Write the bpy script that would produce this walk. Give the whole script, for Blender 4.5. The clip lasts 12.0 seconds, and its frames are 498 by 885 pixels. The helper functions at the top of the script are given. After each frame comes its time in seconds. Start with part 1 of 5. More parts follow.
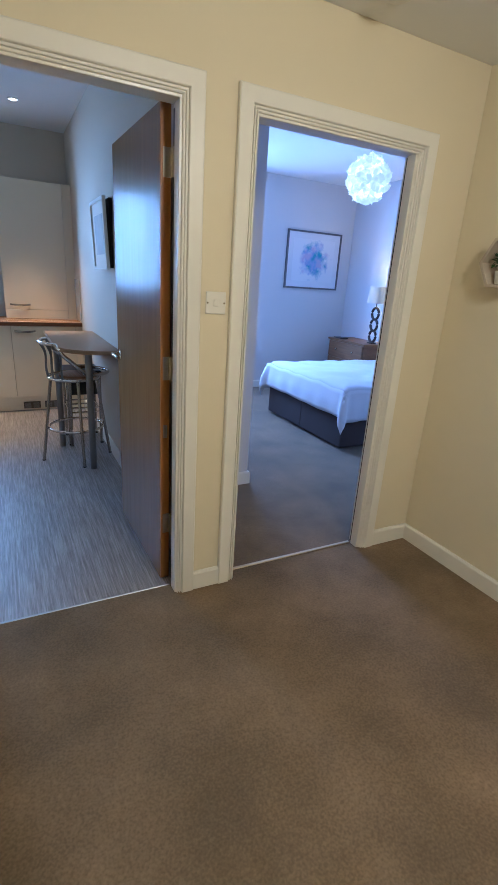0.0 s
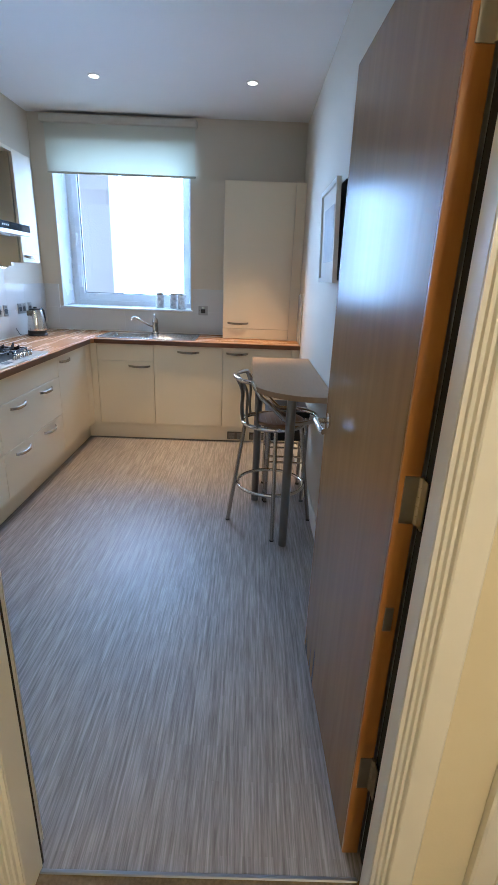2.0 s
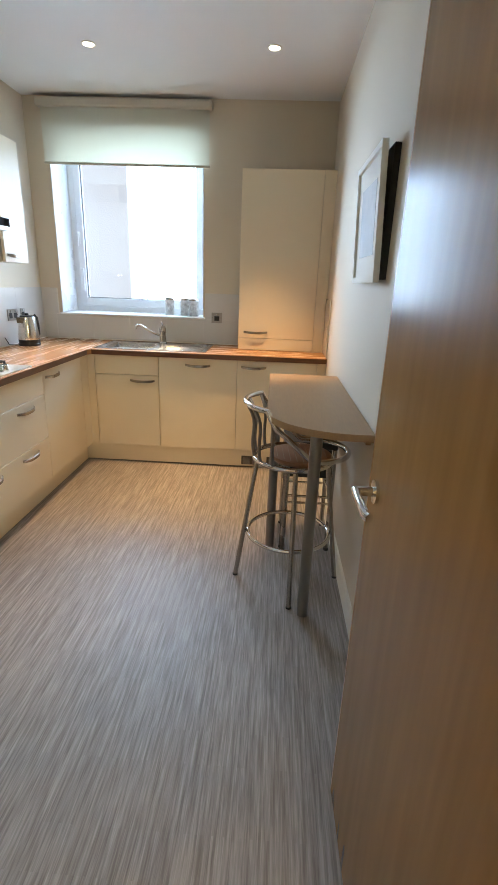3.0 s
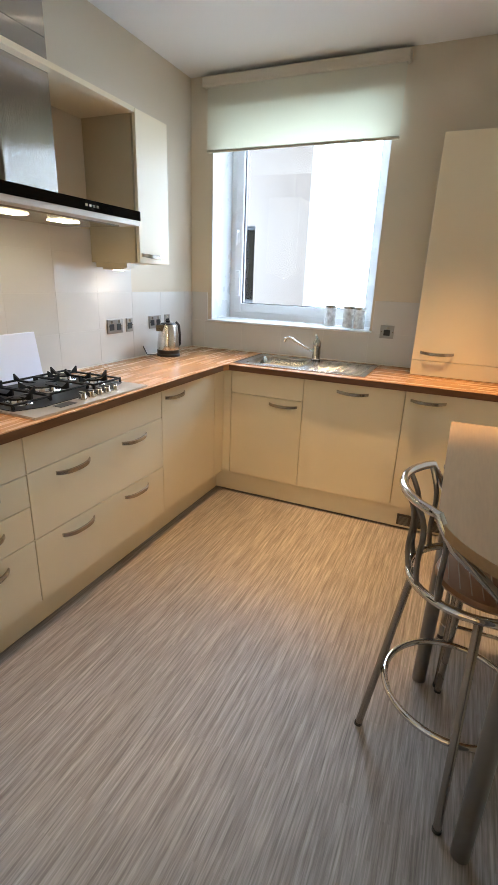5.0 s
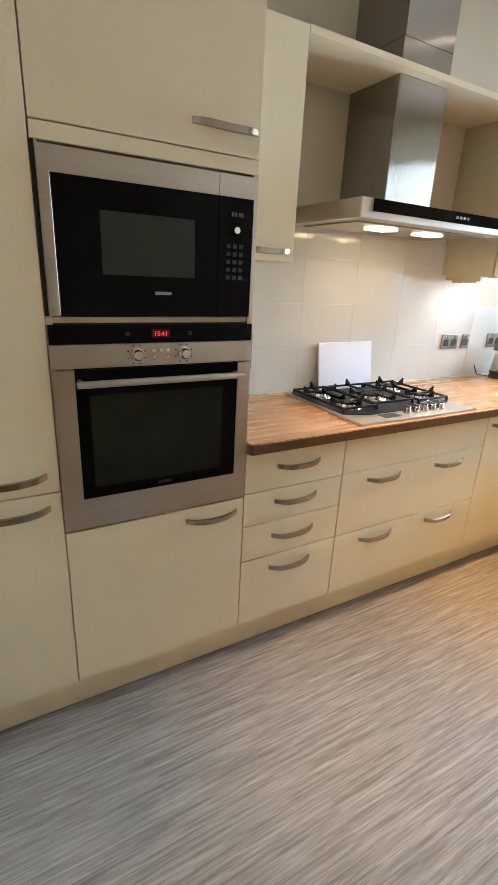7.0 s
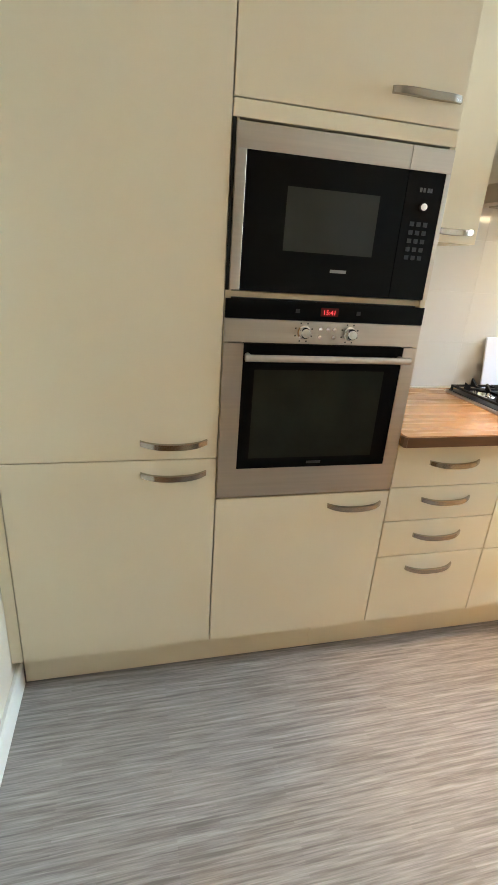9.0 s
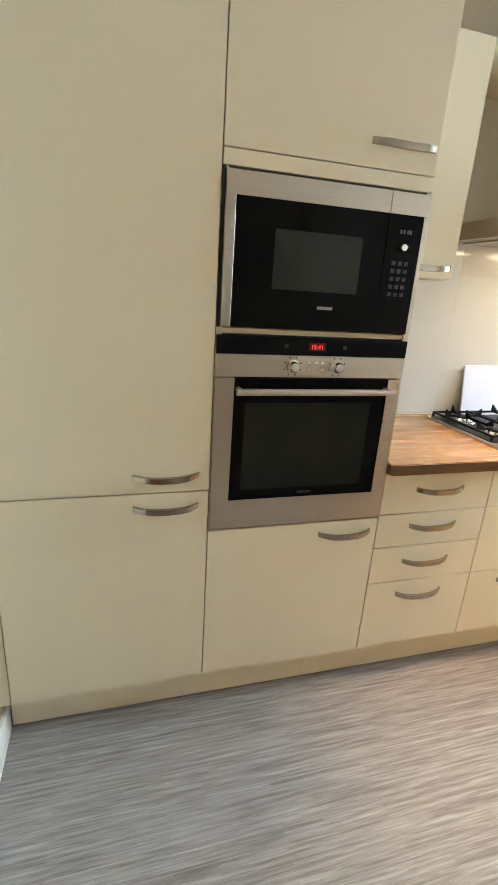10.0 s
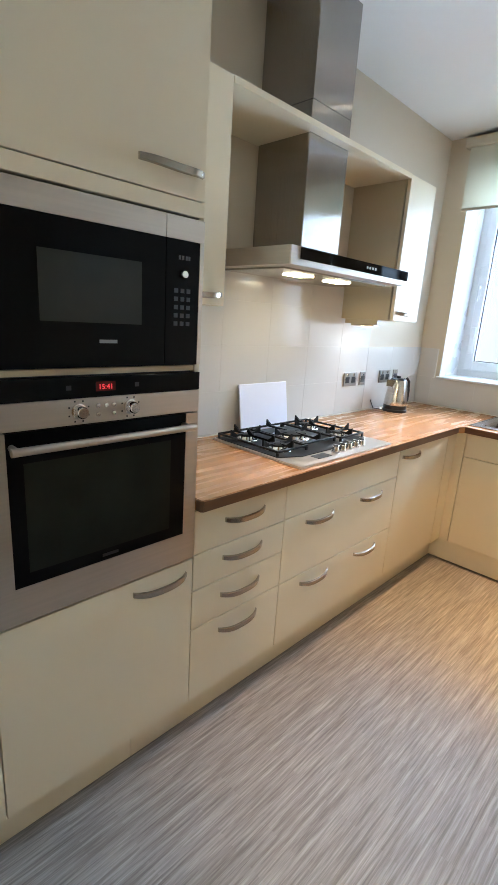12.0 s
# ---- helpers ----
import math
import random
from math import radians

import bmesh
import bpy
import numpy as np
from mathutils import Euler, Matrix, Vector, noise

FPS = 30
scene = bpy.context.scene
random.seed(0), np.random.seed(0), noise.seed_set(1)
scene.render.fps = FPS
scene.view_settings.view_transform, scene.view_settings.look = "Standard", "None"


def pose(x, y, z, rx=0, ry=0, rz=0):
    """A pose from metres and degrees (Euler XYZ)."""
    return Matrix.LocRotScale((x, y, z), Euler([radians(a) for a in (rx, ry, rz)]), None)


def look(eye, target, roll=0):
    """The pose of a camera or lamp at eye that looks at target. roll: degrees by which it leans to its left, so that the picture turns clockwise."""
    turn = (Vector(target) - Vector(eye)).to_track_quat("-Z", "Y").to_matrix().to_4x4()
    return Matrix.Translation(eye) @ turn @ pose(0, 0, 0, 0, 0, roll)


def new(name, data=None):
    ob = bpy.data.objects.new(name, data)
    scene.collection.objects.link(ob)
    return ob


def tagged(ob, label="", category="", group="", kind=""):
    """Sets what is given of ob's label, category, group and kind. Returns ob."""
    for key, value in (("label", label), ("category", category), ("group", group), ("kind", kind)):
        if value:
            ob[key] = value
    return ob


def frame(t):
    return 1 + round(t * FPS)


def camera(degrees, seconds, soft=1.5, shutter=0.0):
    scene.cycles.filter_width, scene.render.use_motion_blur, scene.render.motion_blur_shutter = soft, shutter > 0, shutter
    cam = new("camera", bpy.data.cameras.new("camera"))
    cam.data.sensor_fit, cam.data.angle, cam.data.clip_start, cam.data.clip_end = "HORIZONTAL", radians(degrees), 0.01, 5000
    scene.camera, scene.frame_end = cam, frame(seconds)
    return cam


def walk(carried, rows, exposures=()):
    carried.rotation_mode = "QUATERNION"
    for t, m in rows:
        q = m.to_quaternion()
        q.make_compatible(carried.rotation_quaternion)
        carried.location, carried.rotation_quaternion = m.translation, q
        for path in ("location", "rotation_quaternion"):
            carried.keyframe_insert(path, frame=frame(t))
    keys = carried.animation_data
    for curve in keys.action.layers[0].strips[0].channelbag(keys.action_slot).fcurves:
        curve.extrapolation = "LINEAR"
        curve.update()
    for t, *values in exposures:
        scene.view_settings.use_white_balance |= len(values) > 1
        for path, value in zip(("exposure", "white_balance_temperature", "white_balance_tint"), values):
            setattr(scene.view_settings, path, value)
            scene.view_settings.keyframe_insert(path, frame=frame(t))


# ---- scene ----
cam = camera(55.8, 12.0)
PATH = [
    (0, (0.381, 0.36, 1.429), (1.263, 2.032, 0.778), 3.7),
    (0.5, (0.543, 0.624, 1.431), (1.081, 2.434, 0.772), 3.4),
    (1, (0.644, 0.864, 1.446), (0.922, 2.732, 0.786), 3.0),
    (1.5, (0.658, 1.176, 1.442), (0.77, 3.06, 0.779), 2.7),
    (2, (0.659, 1.471, 1.447), (0.674, 3.359, 0.786), 2.2),
    (2.5, (0.687, 1.788, 1.434), (0.652, 3.678, 0.783), 1.9),
    (2.7, (0.701, 1.88, 1.419), (0.65, 3.773, 0.776), 2.0),
    (4.3, (0.701, 2.757, 1.428), (0.284, 4.605, 0.786), 2.0),
    (4.5, (0.700, 2.785, 1.427), (0.197, 4.610, 0.784), 2.0),
    (5, (0.668, 2.835, 1.430), (-0.082, 4.57, 0.776), 2.2),
    (5.5, (0.648, 2.834, 1.439), (-0.365, 4.422, 0.769), 2.4),
    (6, (0.622, 2.825, 1.435), (-0.634, 4.229, 0.765), 2.4),
    (6.5, (0.591, 2.803, 1.437), (-0.865, 3.999, 0.767), 2.6),
    (7, (0.565, 2.784, 1.438), (-1.058, 3.743, 0.771), 2.9),
    (7.5, (0.544, 2.753, 1.434), (-1.186, 3.495, 0.762), 3.2),
    (9.3, (0.535, 2.689, 1.395), (-1.271, 3.151, 0.671), 4.0),
    (9.5, (0.523, 2.677, 1.404), (-1.286, 3.163, 0.702), 3.7),
    (10, (0.537, 2.674, 1.428), (-1.28, 3.225, 0.797), 3.9),
    (10.5, (0.548, 2.699, 1.432), (-1.255, 3.361, 0.874), 3.8),
    (11, (0.515, 2.715, 1.434), (-1.213, 3.587, 0.931), 3.7),
    (11.5, (0.414, 2.708, 1.458), (-1.154, 3.839, 0.948), 4.1),
    (12, (0.331, 2.669, 1.456), (-1.014, 4.059, 0.947), 3.7),
]
walk(cam, [(t, look(eye, target, roll)) for t, eye, target, roll in PATH], [(0.0, 0.5, 4350, 10), (1.0, 0.55, 4550, 10), (2.0, 0.82, 4950, 9), (2.5, 1.04, 5750, 9), (4.5, 1.04, 6650, 10), (6.0, 1.08, 6650, 10), (7.5, 1.68, 7000, 10), (9.5, 1.88, 6900, 7), (10.5, 1.78, 6700, 7), (12.0, 1.33, 6100, 8)])

# ---- sky, sun and lamps ----
world = bpy.data.worlds.new("world")
scene.world = world
world.use_nodes = True
wn = world.node_tree
sky = wn.nodes.new("ShaderNodeTexSky")
sky.sky_type, sky.sun_disc, sky.sun_elevation, sky.sun_rotation = "NISHITA", False, radians(42), radians(150)
wn.links.new(sky.outputs[0], wn.nodes["Background"].inputs[0])
wn.nodes["Background"].inputs[1].default_value = 0.15


def lamp(name, kind, power, color, m, size=0.1, size_y=None, spread=180):
    d = bpy.data.lights.new(name, kind)
    d.energy, d.color = power, color
    if kind == "AREA":
        d.shape, d.size, d.size_y, d.spread = "RECTANGLE", size, size_y or size, radians(spread)
    elif kind == "SUN":
        d.angle = radians(size)
    else:
        d.shadow_soft_size = size
    if kind == "SPOT":
        d.spot_size, d.spot_blend = radians(spread), 0.9
    ob = new(name, d)
    ob.matrix_world = m
    return ob


WARM, DAY = (1.0, 0.60, 0.26), (0.55, 0.75, 1.0)
sun_way = Vector((math.sin(radians(150)) * math.cos(radians(42)), math.cos(radians(150)) * math.cos(radians(42)), math.sin(radians(42))))
lamp("sun", "SUN", 5.0, (1, 0.95, 0.88), look(sun_way * 20, (0, 0, 0)), 0.5)
lamp("sky_north", "AREA", 1000, DAY, look((-0.5, 12.6, 2.2), (-0.5, 6.0, 2.0)), 3.6, 6.4)
lamp("sky_above", "AREA", 420, DAY, look((-0.7, 10.8, 4.6), (-0.5, 6.6, 1.9)), 7.0, 2.4)
lamp("sky_east", "AREA", 22, DAY, look((2.2, 10.6, 1.9), (0.2, 6.6, 1.7)), 4.0, 4.4)
lamp("sky_west", "AREA", 760, DAY, look((-5.2, 10.4, 2.0), (-0.5, 6.6, 1.8)), 3.6, 4.6)
lamp("bedroom_daylight", "AREA", 50, (0.42, 0.55, 1.0), look((2.65, 6.3, 1.6), (2.75, 3.0, 0.8)), 1.1, 1.2)
LIGHTS = [(-0.47, 5.34), (0.62, 5.35), (-0.49, 4.31)]
for (x, y), power in zip(LIGHTS, (75, 130, 50)):
    lamp("downlight_lamp", "SPOT", power, WARM, pose(x, y, 2.695), 0.03, spread=52)
for y in (4.30, 4.58):
    lamp("hood_lamp", "SPOT", 0.85, (1, 0.72, 0.42), pose(-1.02, y, 1.637), 0.02, spread=140)
lamp("cupboard_lamp", "SPOT", 0.45, (1, 0.88, 0.74), pose(-1.185, 5.14, 1.450), 0.02, spread=155)
lamp("hall_lamp", "POINT", 37, (1, 0.75, 0.43), pose(1.3, 0.2, 2.15), 0.12)
lamp("bedroom_pendant_lamp", "POINT", 4, (1, 0.80, 0.58), pose(3.50, 4.26, 2.37), 0.08)
lamp("bedside_bulb", "POINT", 13, (1, 0.62, 0.25), pose(4.66, 5.22, 1.39), 0.04)


# ---- materials ----
def mat(name, c1, c2=None, rough=0.5, metal=0.0, scale=3.0, stretch=(1, 1, 1), bump=0.0, bscale=200.0, coat=0.0, dr=0.06, fine=0.0, spec=0.5):
    m = bpy.data.materials.new(name)
    m.use_nodes = True
    n, l = m.node_tree.nodes, m.node_tree.links
    b = n["Principled BSDF"]
    b.inputs["Metallic"].default_value, b.inputs["Roughness"].default_value = metal, rough
    b.inputs["Specular IOR Level"].default_value = spec
    b.inputs["Coat Weight"].default_value, b.inputs["Coat Roughness"].default_value = coat, 0.12
    tc, mp = n.new("ShaderNodeTexCoord"), n.new("ShaderNodeMapping")
    mp.inputs["Scale"].default_value = stretch
    l.new(tc.outputs["Object"], mp.inputs["Vector"])
    t = n.new("ShaderNodeTexNoise")
    t.inputs["Scale"].default_value, t.inputs["Detail"].default_value = scale, 5
    l.new(mp.outputs[0], t.inputs["Vector"])
    ramp = n.new("ShaderNodeValToRGB")
    c2 = c2 or tuple(v * 0.93 for v in c1)
    ramp.color_ramp.elements[0].position, ramp.color_ramp.elements[1].position = 0.32, 0.68
    ramp.color_ramp.elements[0].color, ramp.color_ramp.elements[1].color = (*c2, 1), (*c1, 1)
    l.new(t.outputs[0], ramp.inputs[0])
    out = ramp.outputs[0]
    t2 = n.new("ShaderNodeTexNoise")
    t2.inputs["Scale"].default_value, t2.inputs["Detail"].default_value = bscale, 3
    l.new(mp.outputs[0], t2.inputs["Vector"])
    if fine:
        mul = n.new("ShaderNodeMix")
        mul.data_type, mul.blend_type = "RGBA", "MULTIPLY"
        mul.inputs["Factor"].default_value = 1
        r2 = n.new("ShaderNodeMapRange")
        r2.inputs[1].default_value, r2.inputs[2].default_value, r2.inputs[3].default_value, r2.inputs[4].default_value = 0.3, 0.7, 1 - fine, 1 + fine
        l.new(t2.outputs[0], r2.inputs[0])
        l.new(out, mul.inputs[6])
        l.new(r2.outputs[0], mul.inputs[7])
        out = mul.outputs[2]
    l.new(out, b.inputs["Base Color"])
    rr = n.new("ShaderNodeMapRange")
    rr.inputs[3].default_value, rr.inputs[4].default_value = rough - dr, rough + dr
    l.new(t.outputs[0], rr.inputs[0])
    l.new(rr.outputs[0], b.inputs["Roughness"])
    if bump:
        bp = n.new("ShaderNodeBump")
        bp.inputs["Strength"].default_value, bp.inputs["Distance"].default_value = bump, 0.002
        l.new(t2.outputs[0], bp.inputs["Height"])
        l.new(bp.outputs[0], b.inputs["Normal"])
    return m


def glow(name, color, strength, base=(0.8, 0.8, 0.8)):
    m = mat(name, base)
    b = m.node_tree.nodes["Principled BSDF"]
    b.inputs["Emission Color"].default_value, b.inputs["Emission Strength"].default_value = (*color, 1), strength
    return m


def glass(name, color=(1, 1, 1), rough=0.0):
    m = mat(name, color, color, rough, dr=0)
    b = m.node_tree.nodes["Principled BSDF"]
    b.inputs["Transmission Weight"].default_value, b.inputs["IOR"].default_value = 1, 1.45
    return m


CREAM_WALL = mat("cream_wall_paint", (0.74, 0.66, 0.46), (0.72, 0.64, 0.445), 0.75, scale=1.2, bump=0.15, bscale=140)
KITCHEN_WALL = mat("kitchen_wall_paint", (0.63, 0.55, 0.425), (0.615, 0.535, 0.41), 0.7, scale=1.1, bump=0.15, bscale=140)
PALE_WALL = mat("bedroom_wall_paint", (0.66, 0.64, 0.62), (0.64, 0.62, 0.60), 0.75, scale=1.1, bump=0.12, bscale=140)
CEILING = mat("ceiling_paint", (0.80, 0.79, 0.76), (0.78, 0.77, 0.74), 0.8, scale=1.0, bump=0.12, bscale=120)
WHITE = mat("white_gloss_paint", (0.80, 0.77, 0.68), (0.78, 0.75, 0.66), 0.32, scale=4, bump=0.06, bscale=60)
UPVC = mat("white_window_frame", (0.80, 0.81, 0.82), (0.78, 0.79, 0.80), 0.28, scale=4)
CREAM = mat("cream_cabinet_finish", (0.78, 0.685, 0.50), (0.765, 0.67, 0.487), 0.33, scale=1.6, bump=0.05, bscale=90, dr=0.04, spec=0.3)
# darker than the fronts: shade of the panel gaps put into the carcass colour
CARCASS = mat("darkened_cream_carcass", (0.56, 0.475, 0.32), (0.54, 0.46, 0.305), 0.5)
STEEL = mat("brushed_steel", (0.46, 0.44, 0.41), (0.41, 0.395, 0.37), 0.21, 1.0, scale=3, stretch=(1, 1, 60), bump=0.03, bscale=14, dr=0.07)
STEEL_Y = mat("brushed_steel_panel", (0.56, 0.505, 0.44), (0.52, 0.47, 0.41), 0.36, 1.0, scale=3, stretch=(1, 1, 40), bscale=14, dr=0.03)
DUCT = mat("polished_duct_steel", (0.40, 0.38, 0.355), (0.375, 0.355, 0.33), 0.12, 1.0, scale=2, dr=0.02)
for sock, value in (("Anisotropic", 1.0), ("Roughness", 0.20)):
    b = DUCT.node_tree.nodes["Principled BSDF"]
    for k in list(b.inputs[sock].links):
        DUCT.node_tree.links.remove(k)
    b.inputs[sock].default_value = value
grain = DUCT.node_tree.nodes.new("ShaderNodeTangent")
grain.direction_type, grain.axis = "RADIAL", "Z"
DUCT.node_tree.links.new(grain.outputs[0], b.inputs["Tangent"])
dn = DUCT.node_tree.nodes
lay, fibre, rise = dn.new("ShaderNodeMapping"), dn.new("ShaderNodeTexNoise"), dn.new("ShaderNodeBump")
lay.inputs["Scale"].default_value = (420, 420, 1.5)
fibre.inputs["Scale"].default_value, fibre.inputs["Detail"].default_value = 1, 2
rise.inputs["Strength"].default_value, rise.inputs["Distance"].default_value = 1.0, 0.0011
DUCT.node_tree.links.new([q for q in dn if q.type == "TEX_COORD"][0].outputs["Object"], lay.inputs["Vector"])
DUCT.node_tree.links.new(lay.outputs[0], fibre.inputs["Vector"])
DUCT.node_tree.links.new(fibre.outputs[0], rise.inputs["Height"])
DUCT.node_tree.links.new(rise.outputs[0], b.inputs["Normal"])
CHROME = mat("chrome", (0.75, 0.74, 0.73), (0.70, 0.69, 0.68), 0.10, 1.0, dr=0.04)
NICKEL = mat("satin_nickel", (0.47, 0.43, 0.38), (0.41, 0.37, 0.325), 0.20, 1.0, dr=0.05)
GREY_TUBE = mat("grey_metal_tube", (0.27, 0.26, 0.25), (0.24, 0.23, 0.22), 0.30, 0.9)
BLACK_GLASS = mat("black_glass", (0.004, 0.004, 0.004), (0.005, 0.005, 0.005), 0.05, dr=0.02, spec=0.08)
DARK_WINDOW = mat("smoked_oven_window", (0.019, 0.021, 0.016), (0.012, 0.013, 0.010), 0.09, dr=0.03, scale=5, spec=0.25)
BLACK_IRON = mat("black_cast_iron", (0.008, 0.008, 0.009), (0.012, 0.012, 0.012), 0.42, bump=0.3, spec=0.2)
BLACK_PLASTIC = mat("black_plastic", (0.015, 0.015, 0.016), (0.02, 0.02, 0.02), 0.4)
# near-black that paints the shade in narrow gaps
GAP = mat("gap_shade_black", (0.02, 0.018, 0.015), (0.015, 0.014, 0.012), 0.9)
PLASTIC = mat("cream_plastic", (0.78, 0.75, 0.66), (0.77, 0.74, 0.65), 0.3)
WHITE_BOARD = mat("white_board", (0.80, 0.81, 0.92), (0.79, 0.80, 0.91), 0.25, dr=0.03)
BROWN_FABRIC = mat("brown_bed_fabric", (0.060, 0.045, 0.042), (0.045, 0.034, 0.032), 0.85, bump=0.3, fine=0.15)
LINEN = mat("white_bed_linen", (0.72, 0.72, 0.76), (0.69, 0.69, 0.73), 0.8, scale=5, bump=0.3, bscale=30)
OAK = mat("oak_veneer", (0.20, 0.105, 0.042), (0.14, 0.07, 0.028), 0.4, scale=4, stretch=(3, 1, 12), fine=0.1)
TABLE_WOOD = mat("beech_laminate_top", (0.40, 0.262, 0.145), (0.375, 0.243, 0.133), 0.42, spec=0.3, scale=3, stretch=(12, 1, 12), fine=0.04, bscale=12)
EDGE_WOOD = mat("varnished_lipping", (0.38, 0.17, 0.026), (0.31, 0.125, 0.017), 0.30, scale=6, stretch=(8, 8, 0.8), coat=0.3)
LEAF_WOOD = mat("varnished_door_veneer", (0.27, 0.150, 0.052), (0.235, 0.128, 0.043), 0.23, scale=5, stretch=(6, 6, 0.5), dr=0.02, spec=0.18)
GREEN = mat("leaf_green", (0.05, 0.11, 0.03), (0.03, 0.07, 0.02), 0.5)
SEAT_LINE = mat("pale_seat_line", (0.34, 0.24, 0.15), (0.30, 0.21, 0.13), 0.4)
PLATE_STEEL = mat("satin_steel_plate", (0.40, 0.38, 0.35), (0.36, 0.34, 0.31), 0.33, 1.0)
SEAT = mat("striped_wooden_seat", (0.30, 0.14, 0.055), (0.24, 0.105, 0.04), 0.35, scale=4)
RENDER_A = mat("pale_render", (0.74, 0.74, 0.72), (0.70, 0.70, 0.68), 0.9, bump=0.3)
GLASS = glass("clear_glass")
BEAD = mat("dark_rubber_seal", (0.02, 0.02, 0.02), (0.02, 0.02, 0.02), 0.6)
STOOL_TUBE = mat("satin_stool_tube", (0.44, 0.42, 0.39), (0.40, 0.38, 0.355), 0.26, 1.0)
POLISHED = mat("polished_steel", (0.66, 0.63, 0.59), (0.60, 0.575, 0.535), 0.19, 1.0, stretch=(1, 1, 20), dr=0.05)
BRASS = mat("steel_hinge", (0.50, 0.45, 0.34), (0.42, 0.38, 0.29), 0.35, 1.0)


def carpet_material():
    m = mat("brown_carpet", (0.215, 0.150, 0.078), (0.135, 0.096, 0.048), 0.95, scale=3.0, bump=0.8, bscale=120, fine=0.20, spec=0.2)
    b = m.node_tree.nodes["Principled BSDF"]
    b.inputs["Sheen Weight"].default_value, b.inputs["Sheen Roughness"].default_value = 0.35, 0.4
    return m


def vinyl_material():
    m = mat("striped_vinyl", (0.370, 0.335, 0.310), (0.205, 0.180, 0.162), 0.46, scale=1.0, stretch=(92, 3.4, 1), bump=0.08, bscale=2.6, fine=0.20, dr=0.06, spec=0.5)
    n, l = m.node_tree.nodes, m.node_tree.links
    for t in n:
        if t.type == "TEX_NOISE" and t.inputs["Scale"].default_value < 2:
            t.inputs["Detail"].default_value = 6
            t.inputs["Roughness"].default_value = 0.7
    ramp = [q for q in n if q.type == "VALTORGB"][0]
    ramp.color_ramp.elements[0].position, ramp.color_ramp.elements[1].position = 0.38, 0.62
    tc = [q for q in n if q.type == "TEX_COORD"][0]
    turn, strips = n.new("ShaderNodeMapping"), n.new("ShaderNodeTexBrick")
    turn.inputs["Rotation"].default_value = (0, 0, radians(90))
    l.new(tc.outputs["Object"], turn.inputs["Vector"])
    strips.offset, strips.offset_frequency = 0.37, 2
    strips.inputs["Scale"].default_value, strips.inputs["Mortar Size"].default_value = 1, 0
    strips.inputs["Brick Width"].default_value, strips.inputs["Row Height"].default_value = 0.31, 0.0075
    strips.inputs["Color1"].default_value, strips.inputs["Color2"].default_value = (0.90, 0.89, 0.88, 1), (1.12, 1.12, 1.13, 1)
    l.new(turn.outputs[0], strips.inputs["Vector"])
    b = n["Principled BSDF"]
    mul = n.new("ShaderNodeMix")
    mul.data_type, mul.blend_type = "RGBA", "MULTIPLY"
    mul.inputs["Factor"].default_value = 1
    l.new(b.inputs["Base Color"].links[0].from_socket, mul.inputs[6])
    l.new(strips.outputs["Color"], mul.inputs[7])
    l.new(mul.outputs[2], b.inputs["Base Color"])
    return m


def worktop_material(name, along):
    """Butcher-block staves that run along x or y."""
    m = mat(name, (0.45, 0.248, 0.118), (0.36, 0.188, 0.085), 0.27, scale=2.2, stretch=(1, 14, 1) if along == "x" else (14, 1, 1), fine=0.07, bscale=40, dr=0.05)
    n, l = m.node_tree.nodes, m.node_tree.links
    tc = [q for q in n if q.type == "TEX_COORD"][0]
    mp = n.new("ShaderNodeMapping")
    mp.inputs["Rotation"].default_value = (0, 0, 0 if along == "x" else radians(90))
    l.new(tc.outputs["Object"], mp.inputs["Vector"])
    br = n.new("ShaderNodeTexBrick")
    br.inputs["Scale"].default_value = 1
    br.inputs["Brick Width"].default_value, br.inputs["Row Height"].default_value = 0.42, 0.041
    br.inputs["Mortar Size"].default_value, br.inputs["Bias"].default_value = 0.0006, 0
    br.inputs["Color1"].default_value, br.inputs["Color2"].default_value, br.inputs["Mortar"].default_value = (0.90, 0.88, 0.86, 1), (1.09, 1.08, 1.06, 1), (0.8, 0.77, 0.74, 1)
    l.new(mp.outputs[0], br.inputs["Vector"])
    b = n["Principled BSDF"]
    mix = n.new("ShaderNodeMix")
    mix.data_type, mix.blend_type = "RGBA", "MULTIPLY"
    mix.inputs["Factor"].default_value = 1
    l.new(b.inputs["Base Color"].links[0].from_socket, mix.inputs[6])
    l.new(br.outputs["Color"], mix.inputs[7])
    l.new(mix.outputs[2], b.inputs["Base Color"])
    return m


def tile_material():
    m = mat("cream_wall_tile", (0.63, 0.61, 0.575), (0.62, 0.60, 0.565), 0.12, scale=3, dr=0.03, bump=0.05, bscale=12)
    return m


def blind_material():
    m = mat("roller_blind_fabric", (0.74, 0.72, 0.62), (0.72, 0.70, 0.60), 0.8, scale=2, bump=0.2, bscale=400)
    n, l = m.node_tree.nodes, m.node_tree.links
    tr, mx = n.new("ShaderNodeBsdfTranslucent"), n.new("ShaderNodeMixShader")
    tr.inputs[0].default_value = (0.40, 0.38, 0.27, 1)
    mx.inputs[0].default_value = 0.40
    l.new(n["Principled BSDF"].outputs[0], mx.inputs[1])
    l.new(tr.outputs[0], mx.inputs[2])
    l.new(mx.outputs[0], n["Material Output"].inputs[0])
    return m


CARPET, VINYL, TILE, BLIND = carpet_material(), vinyl_material(), tile_material(), blind_material()
TOP_Y, TOP_X = worktop_material("worktop_staves", "y"), worktop_material("worktop_staves_across", "x")


# ---- builders ----
AT = {}


